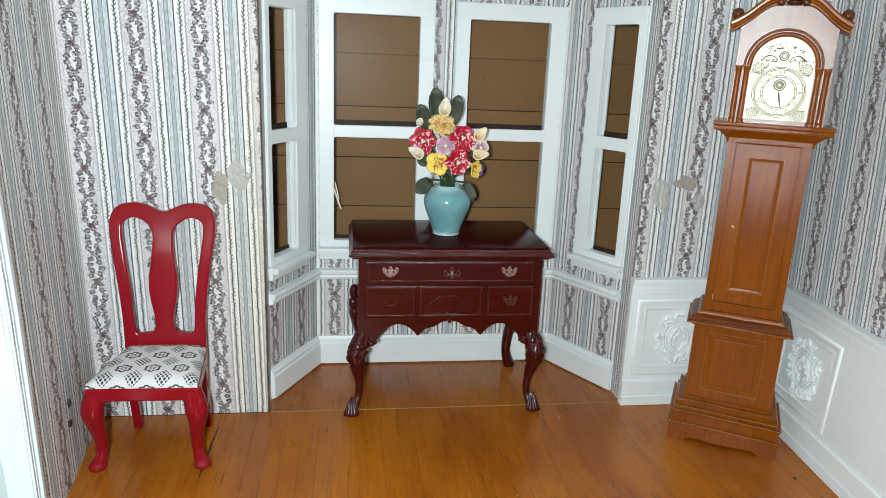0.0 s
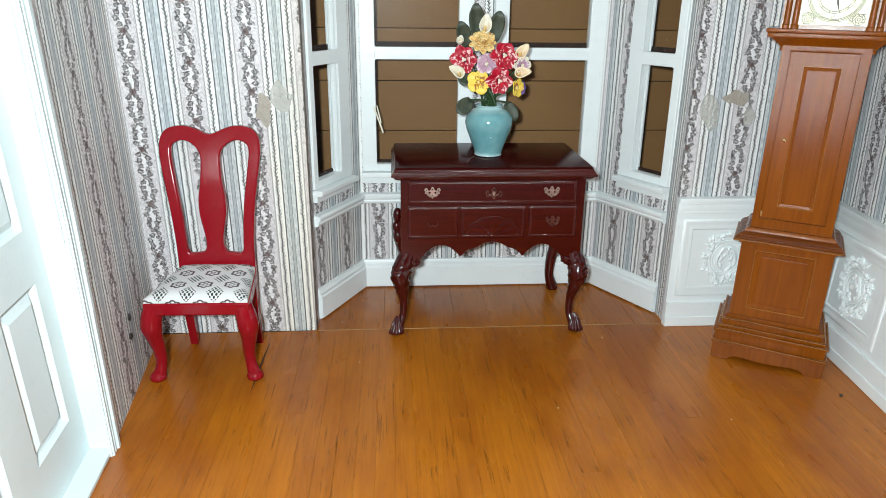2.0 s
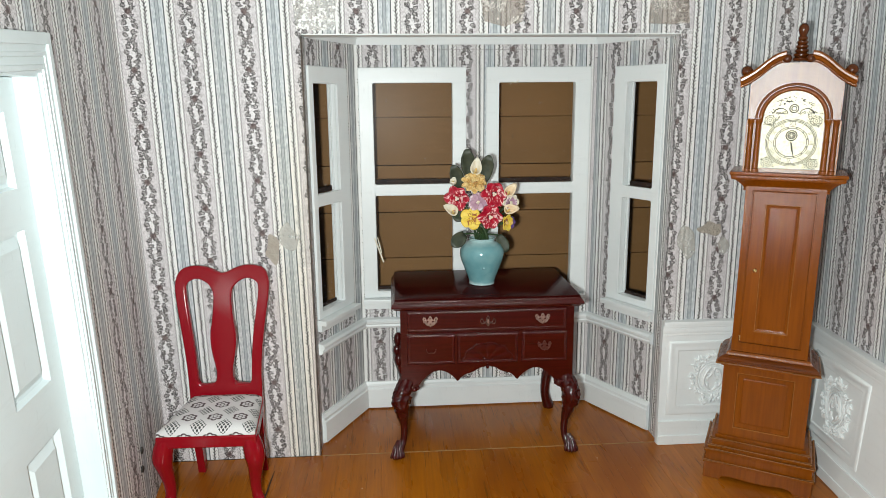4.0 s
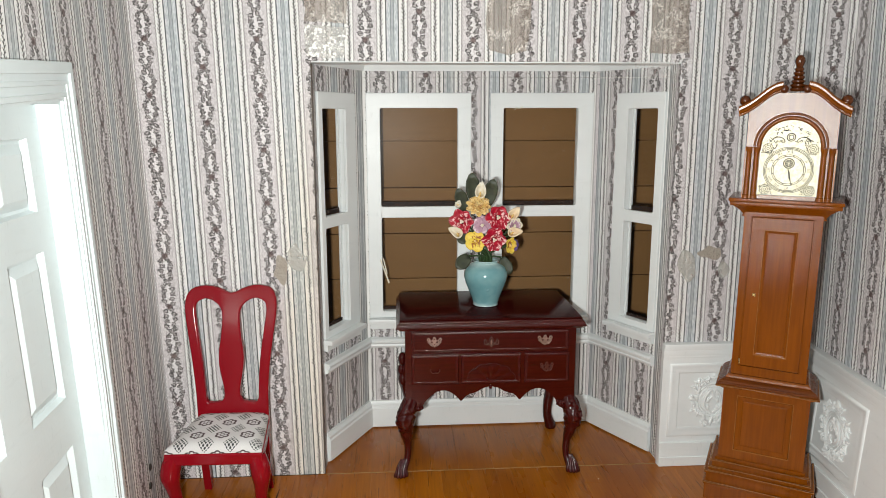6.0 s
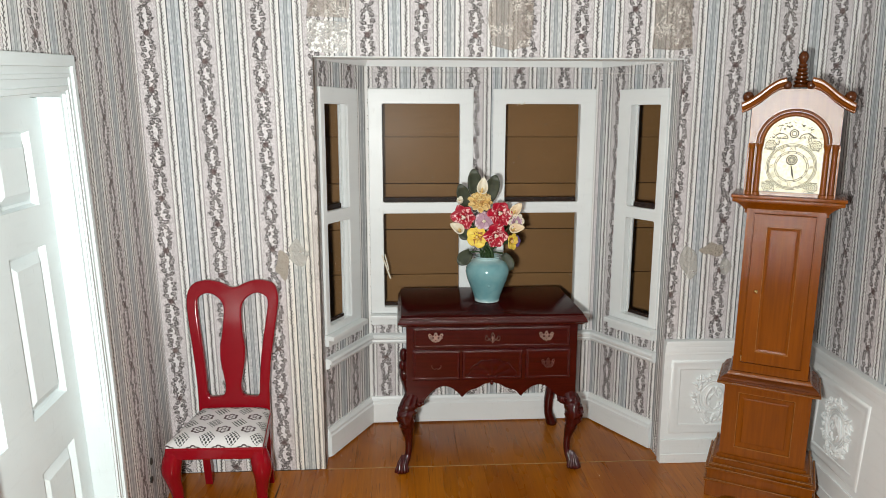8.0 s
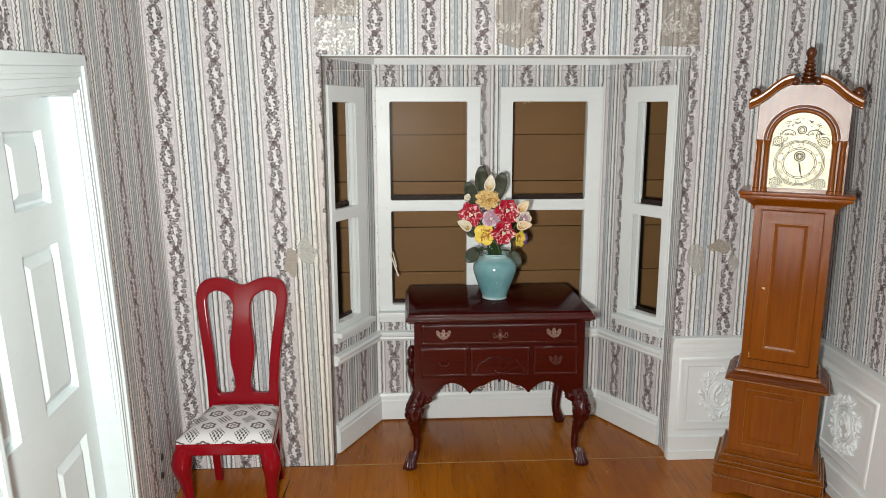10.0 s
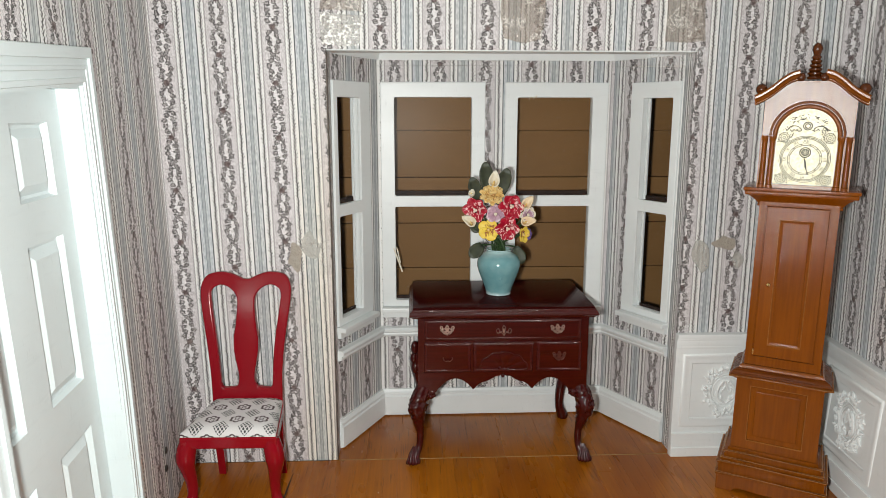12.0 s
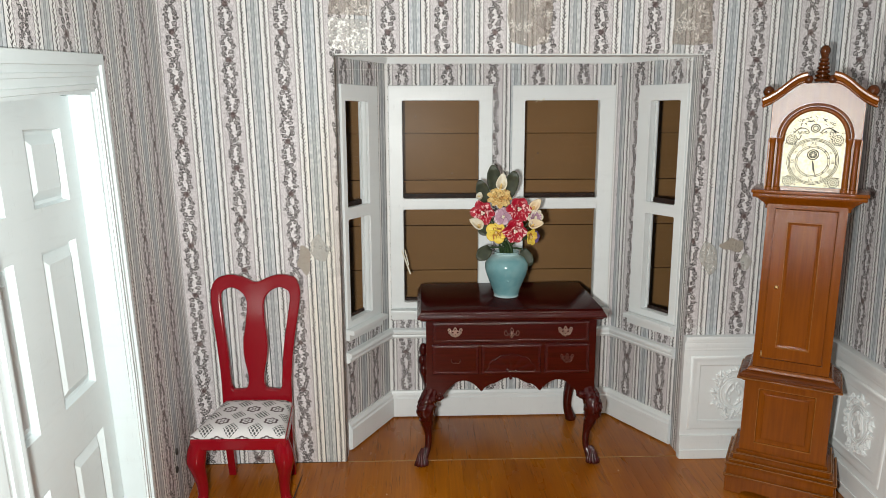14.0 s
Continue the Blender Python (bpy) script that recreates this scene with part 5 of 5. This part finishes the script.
def clock():
    root = thing("grandfather_clock", "honey-brown wooden longcase clock with a gilt dial", "clock", place(11.1, -4.05, 0, 0, 0.5, -30.4))
    B = 2.35
    # bracket foot base
    sk = [(-2.2, 0.72), (2.2, 0.72), (2.2, 0.0), (1.5, 0.0), (1.42, 0.12), (1.2, 0.19), (0.95, 0.20), (0.7, 0.18), (0.4, 0.15), (0, 0.14), (-0.4, 0.15), (-0.7, 0.18), (-0.95, 0.20), (-1.2, 0.19), (-1.42, 0.12), (-1.5, 0.0), (-2.2, 0.0)]
    bm = slab(bmesh.new(), [sk], -0.52, -0.2)
    for sx in (-1, 1):
        box(bm, sx * 2.2 - (0.3 if sx > 0 else 0), sx * 2.2 + (0 if sx > 0 else 0.3), -0.2, B, 0.0, 0.72)
    box(bm, -1.9, 1.9, B - 0.3, B, 0.0, 0.7)
    rounded(part("bracket_base", bm, OAK, root), 0.03)
    bm = stepped(bmesh.new(), [(2.26, -0.56, 0.70, 0.86), (2.17, -0.47, 0.84, 1.28), (2.24, -0.54, 1.26, 1.41)], B, 0.06)
    stepped(bm, [(2.10, -0.40, 1.40, 1.56), (1.97, -0.27, 1.55, 1.78), (2.01, -0.30, 1.77, 1.86), (1.85, -0.13, 1.85, 2.0)], B, 0.05)
    part("base_moulding", bm, OAK, root, smooth=30)
    # pale tubes paint the bright edge lines of the steps
    for hw, y, z in ((2.25, -0.55, 0.84), (2.23, -0.53, 1.40), (2.09, -0.39, 1.55), (2.0, -0.29, 1.85)):
        part("base_bead", tube(bmesh.new(), [(-hw, B, z), (-hw, y, z), (hw, y, z), (hw, B, z)], 0.05, 8), OAK_BEAD, root, "worn bead of the base, its highlight painted pale", smooth=60)
    part("plinth", boxes((-1.75, 1.75, 0.192, B, 1.9, 5.45)), OAK, root)
    hx0, hx1, hz0, hz1 = -1.14, 1.12, 2.40, 5.0
    skin = slab(bmesh.new(), [[(-1.75, 1.9), (1.75, 1.9), (1.75, 5.45), (-1.75, 5.45)], [(hx0, hz0), (hx1, hz0), (hx1, hz1), (hx0, hz1)]], 0.0, 0.188)
    part("plinth_front", skin, OAK, root)
    part("plinth_frame", raised_panel(bmesh.new(), hx0 + 0.04, hx1 - 0.04, hz0 + 0.04, hz1 - 0.04, 0.2, 0.02, 0.055, 0.188), OAK, root, "mitred moulding round the plinth panel")
    part("plinth_panel", boxes((hx0 + 0.25, hx1 - 0.25, 0.05, 0.188, hz0 + 0.25, hz1 - 0.25), bevel=0.02), OAK, root)
    part("plinth_edge", frame_of(bmesh.new(), hx0 - 0.03, hx1 + 0.03, hz0 - 0.03, hz1 + 0.03, 0.0, 0.07, EDGE_LINE), OAK_EDGE, root, "worn edge of the plinth panel, its highlight painted pale")
    bm = stepped(bmesh.new(), [(1.86, -0.10, 5.30, 5.42), (2.06, -0.28, 5.40, 5.50)], B, 0.04)
    flare(bm, 1.72, 0.04, 5.78, 1.62, 0.12, 5.96, B, 5)
    part("waist_moulding", bm, OAK, root, smooth=30)
    bm = flare(stepped(bmesh.new(), [(2.0, -0.22, 5.49, 5.62)], B, 0.03), 1.97, -0.19, 5.62, 1.70, 0.06, 5.80, B, 7)
    part("waist_band", bm, OAK_BAND, root, "dark speckled moulding round the waist", smooth=30)
    part("waist_bead", tube(bmesh.new(), [(-2.06, B, 5.46), (-2.06, -0.28, 5.46), (2.06, -0.28, 5.46), (2.06, B, 5.46)], 0.04, 8), OAK_BEAD, root, "worn bead of the waist moulding, its highlight painted pale", smooth=60)
    part("waist", boxes((-1.52, 1.5, 0.22, B - 0.25, 5.9, 13.3), bevel=0.05), OAK, root)
    part("waist_frame", slab(bmesh.new(), [[(-1.52, 6.0), (1.5, 6.0), (1.5, 13.3), (-1.52, 13.3)], [(-1.25, 6.4), (1.21, 6.4), (1.21, 13.15), (-1.25, 13.15)]], 0.10, 0.218), OAK, root)
    board = slab(bmesh.new(), [[(-1.2, 6.45), (1.16, 6.45), (1.16, 13.1), (-1.2, 13.1)], [(-0.66, 6.99), (0.62, 6.99), (0.62, 12.56), (-0.66, 12.56)]], 0.07, 0.218)
    door = rounded(part("clock_door", board, OAK, root), 0.02)
    part("panel_bevel", raised_panel(bmesh.new(), -0.66, 0.62, 6.99, 12.56, 0.12, 0.085, 0.125, 0.218), OAK, door)
    part("door_panel", boxes((-0.55, 0.51, 0.095, 0.218, 7.10, 12.45), bevel=0.04), OAK, door)
    part("panel_edge", frame_of(bmesh.new(), -0.69, 0.65, 6.96, 12.59, 0.073, 0.05, EDGE_LINE), OAK_EDGE, door, "worn edge of the raised panel, its highlight painted pale")
    knob = ball(bmesh.new(), (-0.86, -0.06, 9.72), 0.10)
    tube(knob, [(-0.86, 0.1, 9.72), (-0.86, -0.02, 9.72)], 0.05, 8)
    part("door_knob", knob, GOLD, door, "small brass knob", smooth=60)
    pin = tube(bmesh.new(), [(-1.22, 0.09, 6.5), (-1.22, 0.09, 6.72)], 0.04, 8)
    part("door_pin", pin, GOLD, root, smooth=60)
    # cornice under the hood
    bm = flare(bmesh.new(), 1.56, 0.18, 13.1, 2.02, -0.26, 13.62, B - 0.1)
    stepped(bm, [(1.62, 0.1, 13.1, 13.2), (2.12, -0.36, 13.6, 13.78), (2.18, -0.42, 13.78, 13.93)], B, 0.05)
    part("hood_cornice", bm, OAK, root, smooth=30)
    # hood: a board with an arched opening, sides, columns
    arch = lambda r, hw, z0, zs: [(hw, z0), (hw, zs)] + [(r * math.cos(math.pi * k / 20), zs + r * math.sin(math.pi * k / 20)) for k in range(1, 20)] + [(-hw, zs), (-hw, z0)]
    scroll = [(-2.06, 17.52), (-1.75, 17.68), (-1.4, 17.93), (-1.05, 18.24), (-0.75, 18.44), (-0.46, 18.53)]
    up = [(p.x, p.y) for p in smooth_line([(a, b, 0) for a, b in scroll], 4)]
    outer = [(1.68, 13.93), (1.68, 16.4), (1.68, 17.6)] + [(-a, b - 0.05) for a, b in up[1:]] + [(0.3, 18.3), (-0.3, 18.3)] + [(a, b - 0.05) for a, b in reversed(up[1:])] + [(-1.68, 17.6), (-1.68, 13.93)]
    bm = slab(bmesh.new(), [outer, arch(1.13, 1.13, 14.08, 16.1)], 0.0, 0.3)
    hood = part("hood_front", bm, OAK_HOOD, root)
    part("hood_sides", boxes((-1.68, -1.5, 0.302, B - 0.1, 13.93, 17.5), (1.5, 1.68, 0.302, B - 0.1, 13.93, 17.5), (-1.5, 1.5, B - 0.3, B - 0.1, 13.93, 17.5), (-1.5, 1.5, 0.302, B - 0.3, 17.35, 17.5)), OAK, root)
    rim = [(p[0], -0.03, p[1]) for p in arch(1.19, 1.19, 16.1, 16.1)[1:-1]]
    m = tube(bmesh.new(), rim, 0.09, 8, side=(0, 1, 0))
    rim2 = [(p[0], 0.0, p[1]) for p in arch(1.36, 1.36, 16.1, 16.1)[1:-1]]
    tube(m, rim2, 0.05, 8, side=(0, 1, 0))
    part("arch_moulding", m, OAK, root, smooth=60)
    for x in (-1.54, -1.25, 1.25, 1.54):
        c = lathe(bmesh.new(), [(0.15, 0), (0.15, 0.12), (0.11, 0.16), (0.10, 1.9), (0.12, 2.0), (0.15, 2.04), (0.15, 2.16)], 14, (x, -0.08, 13.93))
        part("hood_column", c, OAK, root, smooth=40)
    # pale strips paint the highlight lines beside the columns
    for x in (-1.69, -1.395, 1.395, 1.69):
        part("hood_fillet", boxes((x - 0.025, x + 0.025, -0.16, 0.0, 13.94, 16.05)), OAK_EDGE, root, "worn edge strip of the hood, its highlight painted pale")
    for sx in (-1, 1):
        line = [(sx * -a, -0.12, b) for a, b in up]
        bm = bmesh.new()
        for off, r, y in ((0.0, 0.12, -0.18), (0.15, 0.09, -0.30), (-0.15, 0.07, -0.08)):
            tube(bm, [(a, y, b + off * 0.9) for a, _, b in line], r, 8, side=(0, 1, 0))
        slab(bm, [[(sx * -a, b - 0.18) for a, b in up] + [(sx * -a, b + 0.17) for a, b in reversed(up)]], -0.2, 1.2)
        part("pediment_scroll", bm, OAK, root, smooth=40)
        face = slab(bmesh.new(), [[(sx * -a, b + 0.03) for a, b in up] + [(sx * -a, b + 0.17) for a, b in reversed(up)]], -0.42, -0.2)
        rounded(part("scroll_fascia", face, OAK_GLOSS, root, "glossy front edge of the pediment"), 0.025)
        part("scroll_rosette", ball(bmesh.new(), (sx * 0.42, -0.22, 18.44), 0.17, 1, 0.6, 1), OAK_DARK, root, smooth=60)
        part("corner_ball", ball(bmesh.new(), (sx * 1.86, -0.1, 17.98), 0.23), OAK_DARK, root, "turned wooden ball", smooth=60)
    fin = lathe(bmesh.new(), [(0.24, 0), (0.29, 0.05), (0.29, 0.10), (0.21, 0.15), (0.28, 0.20), (0.28, 0.26), (0.19, 0.31), (0.26, 0.36), (0.26, 0.42), (0.17, 0.47), (0.235, 0.52), (0.235, 0.58), (0.155, 0.63), (0.21, 0.68), (0.21, 0.74), (0.14, 0.79), (0.18, 0.84), (0.18, 0.89), (0.12, 0.95), (0.17, 1.08), (0.20, 1.18), (0.18, 1.3), (0.11, 1.4), (0.0, 1.44)], 16, (0.05, 0.1, 18.36))
    part("finial", fin, OAK_DARK, root, "turned wooden finial", smooth=50)
    # dial
    dial = part("dial", slab(bmesh.new(), [arch(1.19, 1.19, 14.0, 16.1)], 0.2, 0.28), DIAL, root, "pale gilt dial printed in black")
    cz, cy = 15.14, 0.195
    ringm = bmesh.new()
    for r in (0.95, 0.90, 0.85, 0.64, 0.57):
        pts = [(r * math.cos(2 * math.pi * k / 48), cy, cz + r * math.sin(2 * math.pi * k / 48)) for k in range(49)]
        tube(ringm, pts, 0.011, 4, side=(0, 1, 0))
    for k in range(60):
        a = 2 * math.pi * k / 60
        tube(ringm, [(0.85 * math.cos(a), cy, cz + 0.85 * math.sin(a)), (0.90 * math.cos(a), cy, cz + 0.90 * math.sin(a))], 0.008, 4, side=(0, 1, 0))
    for k in range(12):
        a = 2 * math.pi * (k + 0.5) / 12
        ball(ringm, (0.605 * math.cos(a), cy, cz + 0.605 * math.sin(a)), 0.03, 1, 0.3, 1, 6, 4)
    part("chapter_ring", ringm, INK, dial)
    num = bmesh.new()
    for k, word in enumerate(("XII", "I", "II", "III", "IIII", "V", "VI", "VII", "VIII", "IX", "X", "XI")):
        cu = bpy.data.curves.new("numeral", "FONT")
        cu.body, cu.size, cu.align_x, cu.align_y = word, 0.2, "CENTER", "CENTER"
        ob = new("numeral", cu)
        bpy.context.view_layer.update()
        me = bpy.data.meshes.new_from_object(ob.evaluated_get(bpy.context.evaluated_depsgraph_get()))
        a = math.radians(90 - 30 * k)
        me.transform(pose(0.745 * math.cos(a), cy - 0.004, cz + 0.745 * math.sin(a), 90, 0, 0) @ pose(0, 0, 0, 0, 0, -30 * k))
        num.from_mesh(me)
        bpy.data.objects.remove(ob), bpy.data.curves.remove(cu), bpy.data.meshes.remove(me)
    part("numerals", num, INK, dial)
    deco = bmesh.new()
    for x, z in ((-0.84, 14.3), (0.84, 14.3), (-0.84, 16.02), (0.84, 16.02)):
        for r in (0.2, 0.12, 0.05):
            tube(deco, [(x + r * math.cos(2 * math.pi * k / 16), cy, z + r * math.sin(2 * math.pi * k / 16)) for k in range(17)], 0.012, 4, side=(0, 1, 0))
        for k in range(8):
            a = math.pi * k / 4
            tube(deco, [(x + 0.12 * math.cos(a), cy, z + 0.12 * math.sin(a)), (x + 0.24 * math.cos(a + 0.3), cy, z + 0.24 * math.sin(a + 0.3))], 0.012, 4, side=(0, 1, 0))
    for r in (0.16, 0.09):
        tube(deco, [(r * math.cos(2 * math.pi * k / 20), cy, 16.5 + r * math.sin(2 * math.pi * k / 20)) for k in range(21)], 0.02, 4, side=(0, 1, 0))
    for sx in (-1, 1):
        tube(deco, [(sx * 0.48 + 0.26 * math.cos(math.pi * k / 12), cy, 16.3 + 0.2 * math.sin(math.pi * k / 12)) for k in range(13)], 0.016, 4, side=(0, 1, 0))
    rnd = random.Random(5)
    for k in range(46):
        a = rnd.uniform(0.15, math.pi - 0.15)
        r = rnd.uniform(0.55, 0.78)
        x, z = r * math.cos(a), 16.3 + r * math.sin(a) * 0.9
        tube(deco, [(x, cy, z), (x + rnd.uniform(-0.12, 0.12), cy, z + rnd.uniform(-0.06, 0.06))], rnd.uniform(0.008, 0.018), 4, side=(0, 1, 0))
    for k in range(40):
        x = rnd.uniform(-0.75, 0.75)
        if abs(x) > 0.2:
            z = 16.26 + rnd.uniform(0, 0.12)
            tube(deco, [(x, cy, z), (x + rnd.uniform(-0.08, 0.08), cy, z + rnd.uniform(0, 0.05))], 0.016, 4, side=(0, 1, 0))
    for sx in (-1, 1):
        for zc, up_ in ((14.2, -1), (16.14, 1)):
            for k in range(90):
                x, z = sx * rnd.uniform(0.5, 1.06), zc + rnd.uniform(-0.22, 0.34) * -up_
                if math.hypot(x, z - cz) > 0.97 and math.hypot(abs(x) - 0.86, z - (14.25 if up_ < 0 else 16.1)) > 0.22:
                    tube(deco, [(x, cy, z), (x + rnd.uniform(-0.06, 0.06), cy, z + rnd.uniform(-0.07, 0.07))], rnd.uniform(0.008, 0.016), 4, side=(0, 1, 0))
    part("engraving", deco, INK, dial, "fine black engraved ornament")
    seconds = bmesh.new()
    for r in (0.2, 0.13):
        tube(seconds, [(r * math.cos(2 * math.pi * k / 20), cy, cz + 0.28 + r * math.sin(2 * math.pi * k / 20)) for k in range(21)], 0.02, 4, side=(0, 1, 0))
    for k in range(6):
        a = math.pi * k / 3
        ball(seconds, (0.08 * math.cos(a), cy, cz + 0.28 + 0.08 * math.sin(a)), 0.04, 1, 0.3, 1, 6, 5)
    part("seconds_ring", seconds, INK, dial)
    part("clock_hand", tube(bmesh.new(), [(0.0, cy - 0.02, cz + 0.02), (0.06, cy - 0.02, cz - 0.25), (0.14, cy - 0.02, cz - 0.56)], [0.02, 0.03, 0.008], 5, side=(0, 1, 0)), INK, dial)
    part("clock_hand", tube(bmesh.new(), [(0.0, cy - 0.025, cz + 0.02), (0.04, cy - 0.025, cz - 0.14), (0.05, cy - 0.025, cz - 0.36)], [0.02, 0.035, 0.01], 5, side=(0, 1, 0)), INK, dial)
    return root


clock()


# ---- old glue, tape and film on the walls ----
def blot(name, label, ring, y, material, category="smear"):
    bm = bmesh.new()
    pts = [(p.x, p.y) for p in smooth_line([(a, b, 0) for a, b in ring + ring[:1]], 4)][:-1]
    slab(bm, [pts], y, y + 0.02)
    return tagged(new(name, mesh_of(name, bm, material)), label, category)


def ragged(cx, cz, rx, rz, n, seed):
    rnd = random.Random(seed)
    return [(cx + rx * math.cos(2 * math.pi * k / n) * rnd.uniform(0.65, 1.15), cz + rz * math.sin(2 * math.pi * k / n) * rnd.uniform(0.65, 1.15)) for k in range(n)]


blot("glue_smear", "grey dried glue smear on the wallpaper", ragged(-10.45, 10.35, 0.36, 0.75, 9, 1), -0.03, GLUE)
blot("glue_smear", "thin dried glue film on the wallpaper", ragged(-9.75, 10.9, 0.45, 0.7, 8, 2), -0.026, TAPE_FILM)
blot("glue_smear", "grey dried glue smear on the wallpaper", ragged(10.1, 10.9, 0.62, 0.35, 10, 3), -0.03, GLUE)
blot("glue_smear", "thin dried glue film on the wallpaper", ragged(8.95, 10.3, 0.5, 0.8, 9, 4), -0.026, TAPE_FILM)
blot("glue_smear", "grey dried glue drop on the wallpaper", ragged(10.75, 10.05, 0.32, 0.42, 9, 6), -0.03, TAPE_FILM)
tagged(new("tape_strip", mesh_of("tape_strip", boxes((-9.42, BAY_X0 - 0.04, -0.02, -0.006, 9.5, 12.35)), FILM)), "narrow clear tape strip beside the bay", "tape")
for i, (x0, x1, z0, z1) in enumerate([(-9.0, -7.2, 19.95, 21.3), (-8.9, -7.1, 21.4, 22.6), (-0.9, 1.0, 20.2, 22.6), (6.6, 8.4, 20.2, 22.7)]):
    rnd = random.Random(i)
    j = lambda: rnd.uniform(-0.12, 0.12)
    ring = [(x0 + j(), z0 + j()), ((x0 + x1) / 2, z0 + j()), (x1 + j(), z0 + j()), (x1 + j(), (z0 + z1) / 2), (x1 + j(), z1 + j()), ((x0 + x1) / 2, z1 + j()), (x0 + j(), z1 + j()), (x0 + j(), (z0 + z1) / 2)]
    bm = slab(bmesh.new(), [ring], -0.028, -0.008)
    tagged(new("tape_patch", mesh_of("tape_patch", bm, TAPE_WHITE if i == 0 else TAPE)), "wrinkled glossy old tape on the wallpaper, glints painted white", "tape", "tape patches above the bay")
film = tagged(new("film_strip", mesh_of("film_strip", boxes((5.9, BAY_X1 + 0.55, -0.03, -0.005, 19.12, 19.95)), FILM)), "short clear plastic film strip at the top of the bay", "film strip")
film.visible_shadow = False
tagged(new("film_edge", mesh_of("film_edge", boxes((BAY_X0 + 0.1, BAY_X1 - 0.5, -0.045, -0.032, 19.108, 19.122)), TAPE_FILM)), "thin white edge of the plastic film", "film edge")
bm = slab(bmesh.new(), [[(-6.02, 9.75), (-5.95, 9.78), (-5.50, 8.45), (-5.57, 8.42)]], BACK - 0.2, BACK - 0.17)
slab(bm, [[(-5.86, 9.82), (-5.80, 9.80), (-5.60, 8.95), (-5.66, 8.93)]], BACK - 0.2, BACK - 0.17)
for x, y in ((4.6, -1.4), (-6.6, -3.2), (1.2, -7.2), (7.6, -8.3)):
    tagged(new("crumb", mesh_of("crumb", ball(bmesh.new(), (x, y, 0.014), 0.024, 1.3, 1, 0.8, 6, 5), CREAM_PETAL)), "tiny pale crumb lying on the floor", "crumb", "crumbs on the floor")
tagged(new("crumb", mesh_of("crumb", ball(bmesh.new(), (12.76, -6.96, 0.06), 0.07, 1.2, 1, 0.8, 8, 6), INK)), "tiny black crumb lying on the floor", "crumb")
tagged(new("paper_scrap", mesh_of("paper_scrap", bm, CREAM_PETAL)), "narrow pale paper scrap stuck to the pane", "scrap")


for u, z in ((4.33, 2.88), (4.56, 2.17)):
    bm = ball(bmesh.new(), (0, 0, 0), 0.11, 1.0, 0.45, 1.5, 8, 6)
    tagged(new("dark_drip", mesh_of("dark_drip", moved(bm, Matrix.Translation(west(u, 0.02, z)) @ pose(0, 0, 0, 0, 0, 86)), INK)), "small dark dried drip on the side wallpaper", "drip", "drips on the side wall")
# a pale scratch on the pane, built as a thin tube
bm = tube(bmesh.new(), smooth_line([(1.25, BACK - 0.2, 17.74), (1.38, BACK - 0.2, 17.86), (1.52, BACK - 0.2, 17.80), (1.68, BACK - 0.2, 17.93)], 4), 0.022, 6, side=(0, 1, 0))
tagged(new("glue_thread", mesh_of("glue_thread", bm, CREAM_PETAL, 60)), "thin pale scratch on the pane", "glue thread")
tagged(new("fly_speck", mesh_of("fly_speck", ball(bmesh.new(), (1.40, BACK - 0.19, 15.05), 0.045, 1, 0.6, 1, 6, 5), INK)), "tiny black speck on the window pane", "speck")
crack = slab(bmesh.new(), [[(-10.78, -1.3), (-10.75, -1.2), (-10.76, -2.4), (-10.79, -3.6), (-10.80, -4.7), (-10.84, -5.5), (-10.86, -4.6), (-10.85, -3.4), (-10.83, -2.3)]], -0.004, 0.004)
tagged(new("floor_crack", mesh_of("floor_crack", moved(crack, Matrix(((1, 0, 0, 0), (0, 0, 1, 0), (0, 1, 0, 0.001), (0, 0, 0, 1)))), DARK_BROWN)), "narrow dark open joint in the plank floor", "crack", kind="structure")


# ---- boards behind the windows, floor planks ----
for k in range(11):
    z0 = 2.66 * k - 2.56
    ob = part("board", boxes((-24, 24, 7.75, 8.29, z0 + 0.02, z0 + 2.64), bevel=0.035), BOARD, boards)
PW = 0.69
rnd = random.Random(11)
for i in range(-18, 30):
    x0 = -3.70 + PW * i
    if x0 < -17.5 or x0 > 17.2:
        continue
    cuts = [-FRONT] + ([rnd.uniform(-18, -1.5)] if rnd.random() < 0.55 else []) + [-0.05]
    for y0, y1 in zip(cuts, cuts[1:]):
        dz = rnd.uniform(-0.012, 0.0)
        bm = bmesh.new()
        box(bm, x0 + 0.0015, x0 + PW - 0.0015, y0 + 0.006, y1 - 0.006, -0.1, dz, bevel=0.004, seg=1)
        part("plank", bm, PLANK, floor)
bay_edges = [-9.1, -7.35, -5.6, -3.5, -2.1, -0.35, 1.75, 3.15, 5.25, 6.65, 8.4]
for x0, x1 in zip(bay_edges, bay_edges[1:]):
    bm = bmesh.new()
    box(bm, x0 + 0.003, x1 - 0.003, 0.03, 6.0, -0.1, rnd.uniform(-0.012, 0.0), bevel=0.006, seg=1)
    part("plank", bm, PLANK, floor)
gap = slab(bmesh.new(), [[(-8.7, -0.012), (8.0, -0.012), (8.0, 0.003), (-8.7, 0.003)]], -0.04, 0.005)
tagged(new("glue_line", mesh_of("glue_line", gap, DUST)), "pale glue line in the floor joint before the bay", "glue line")
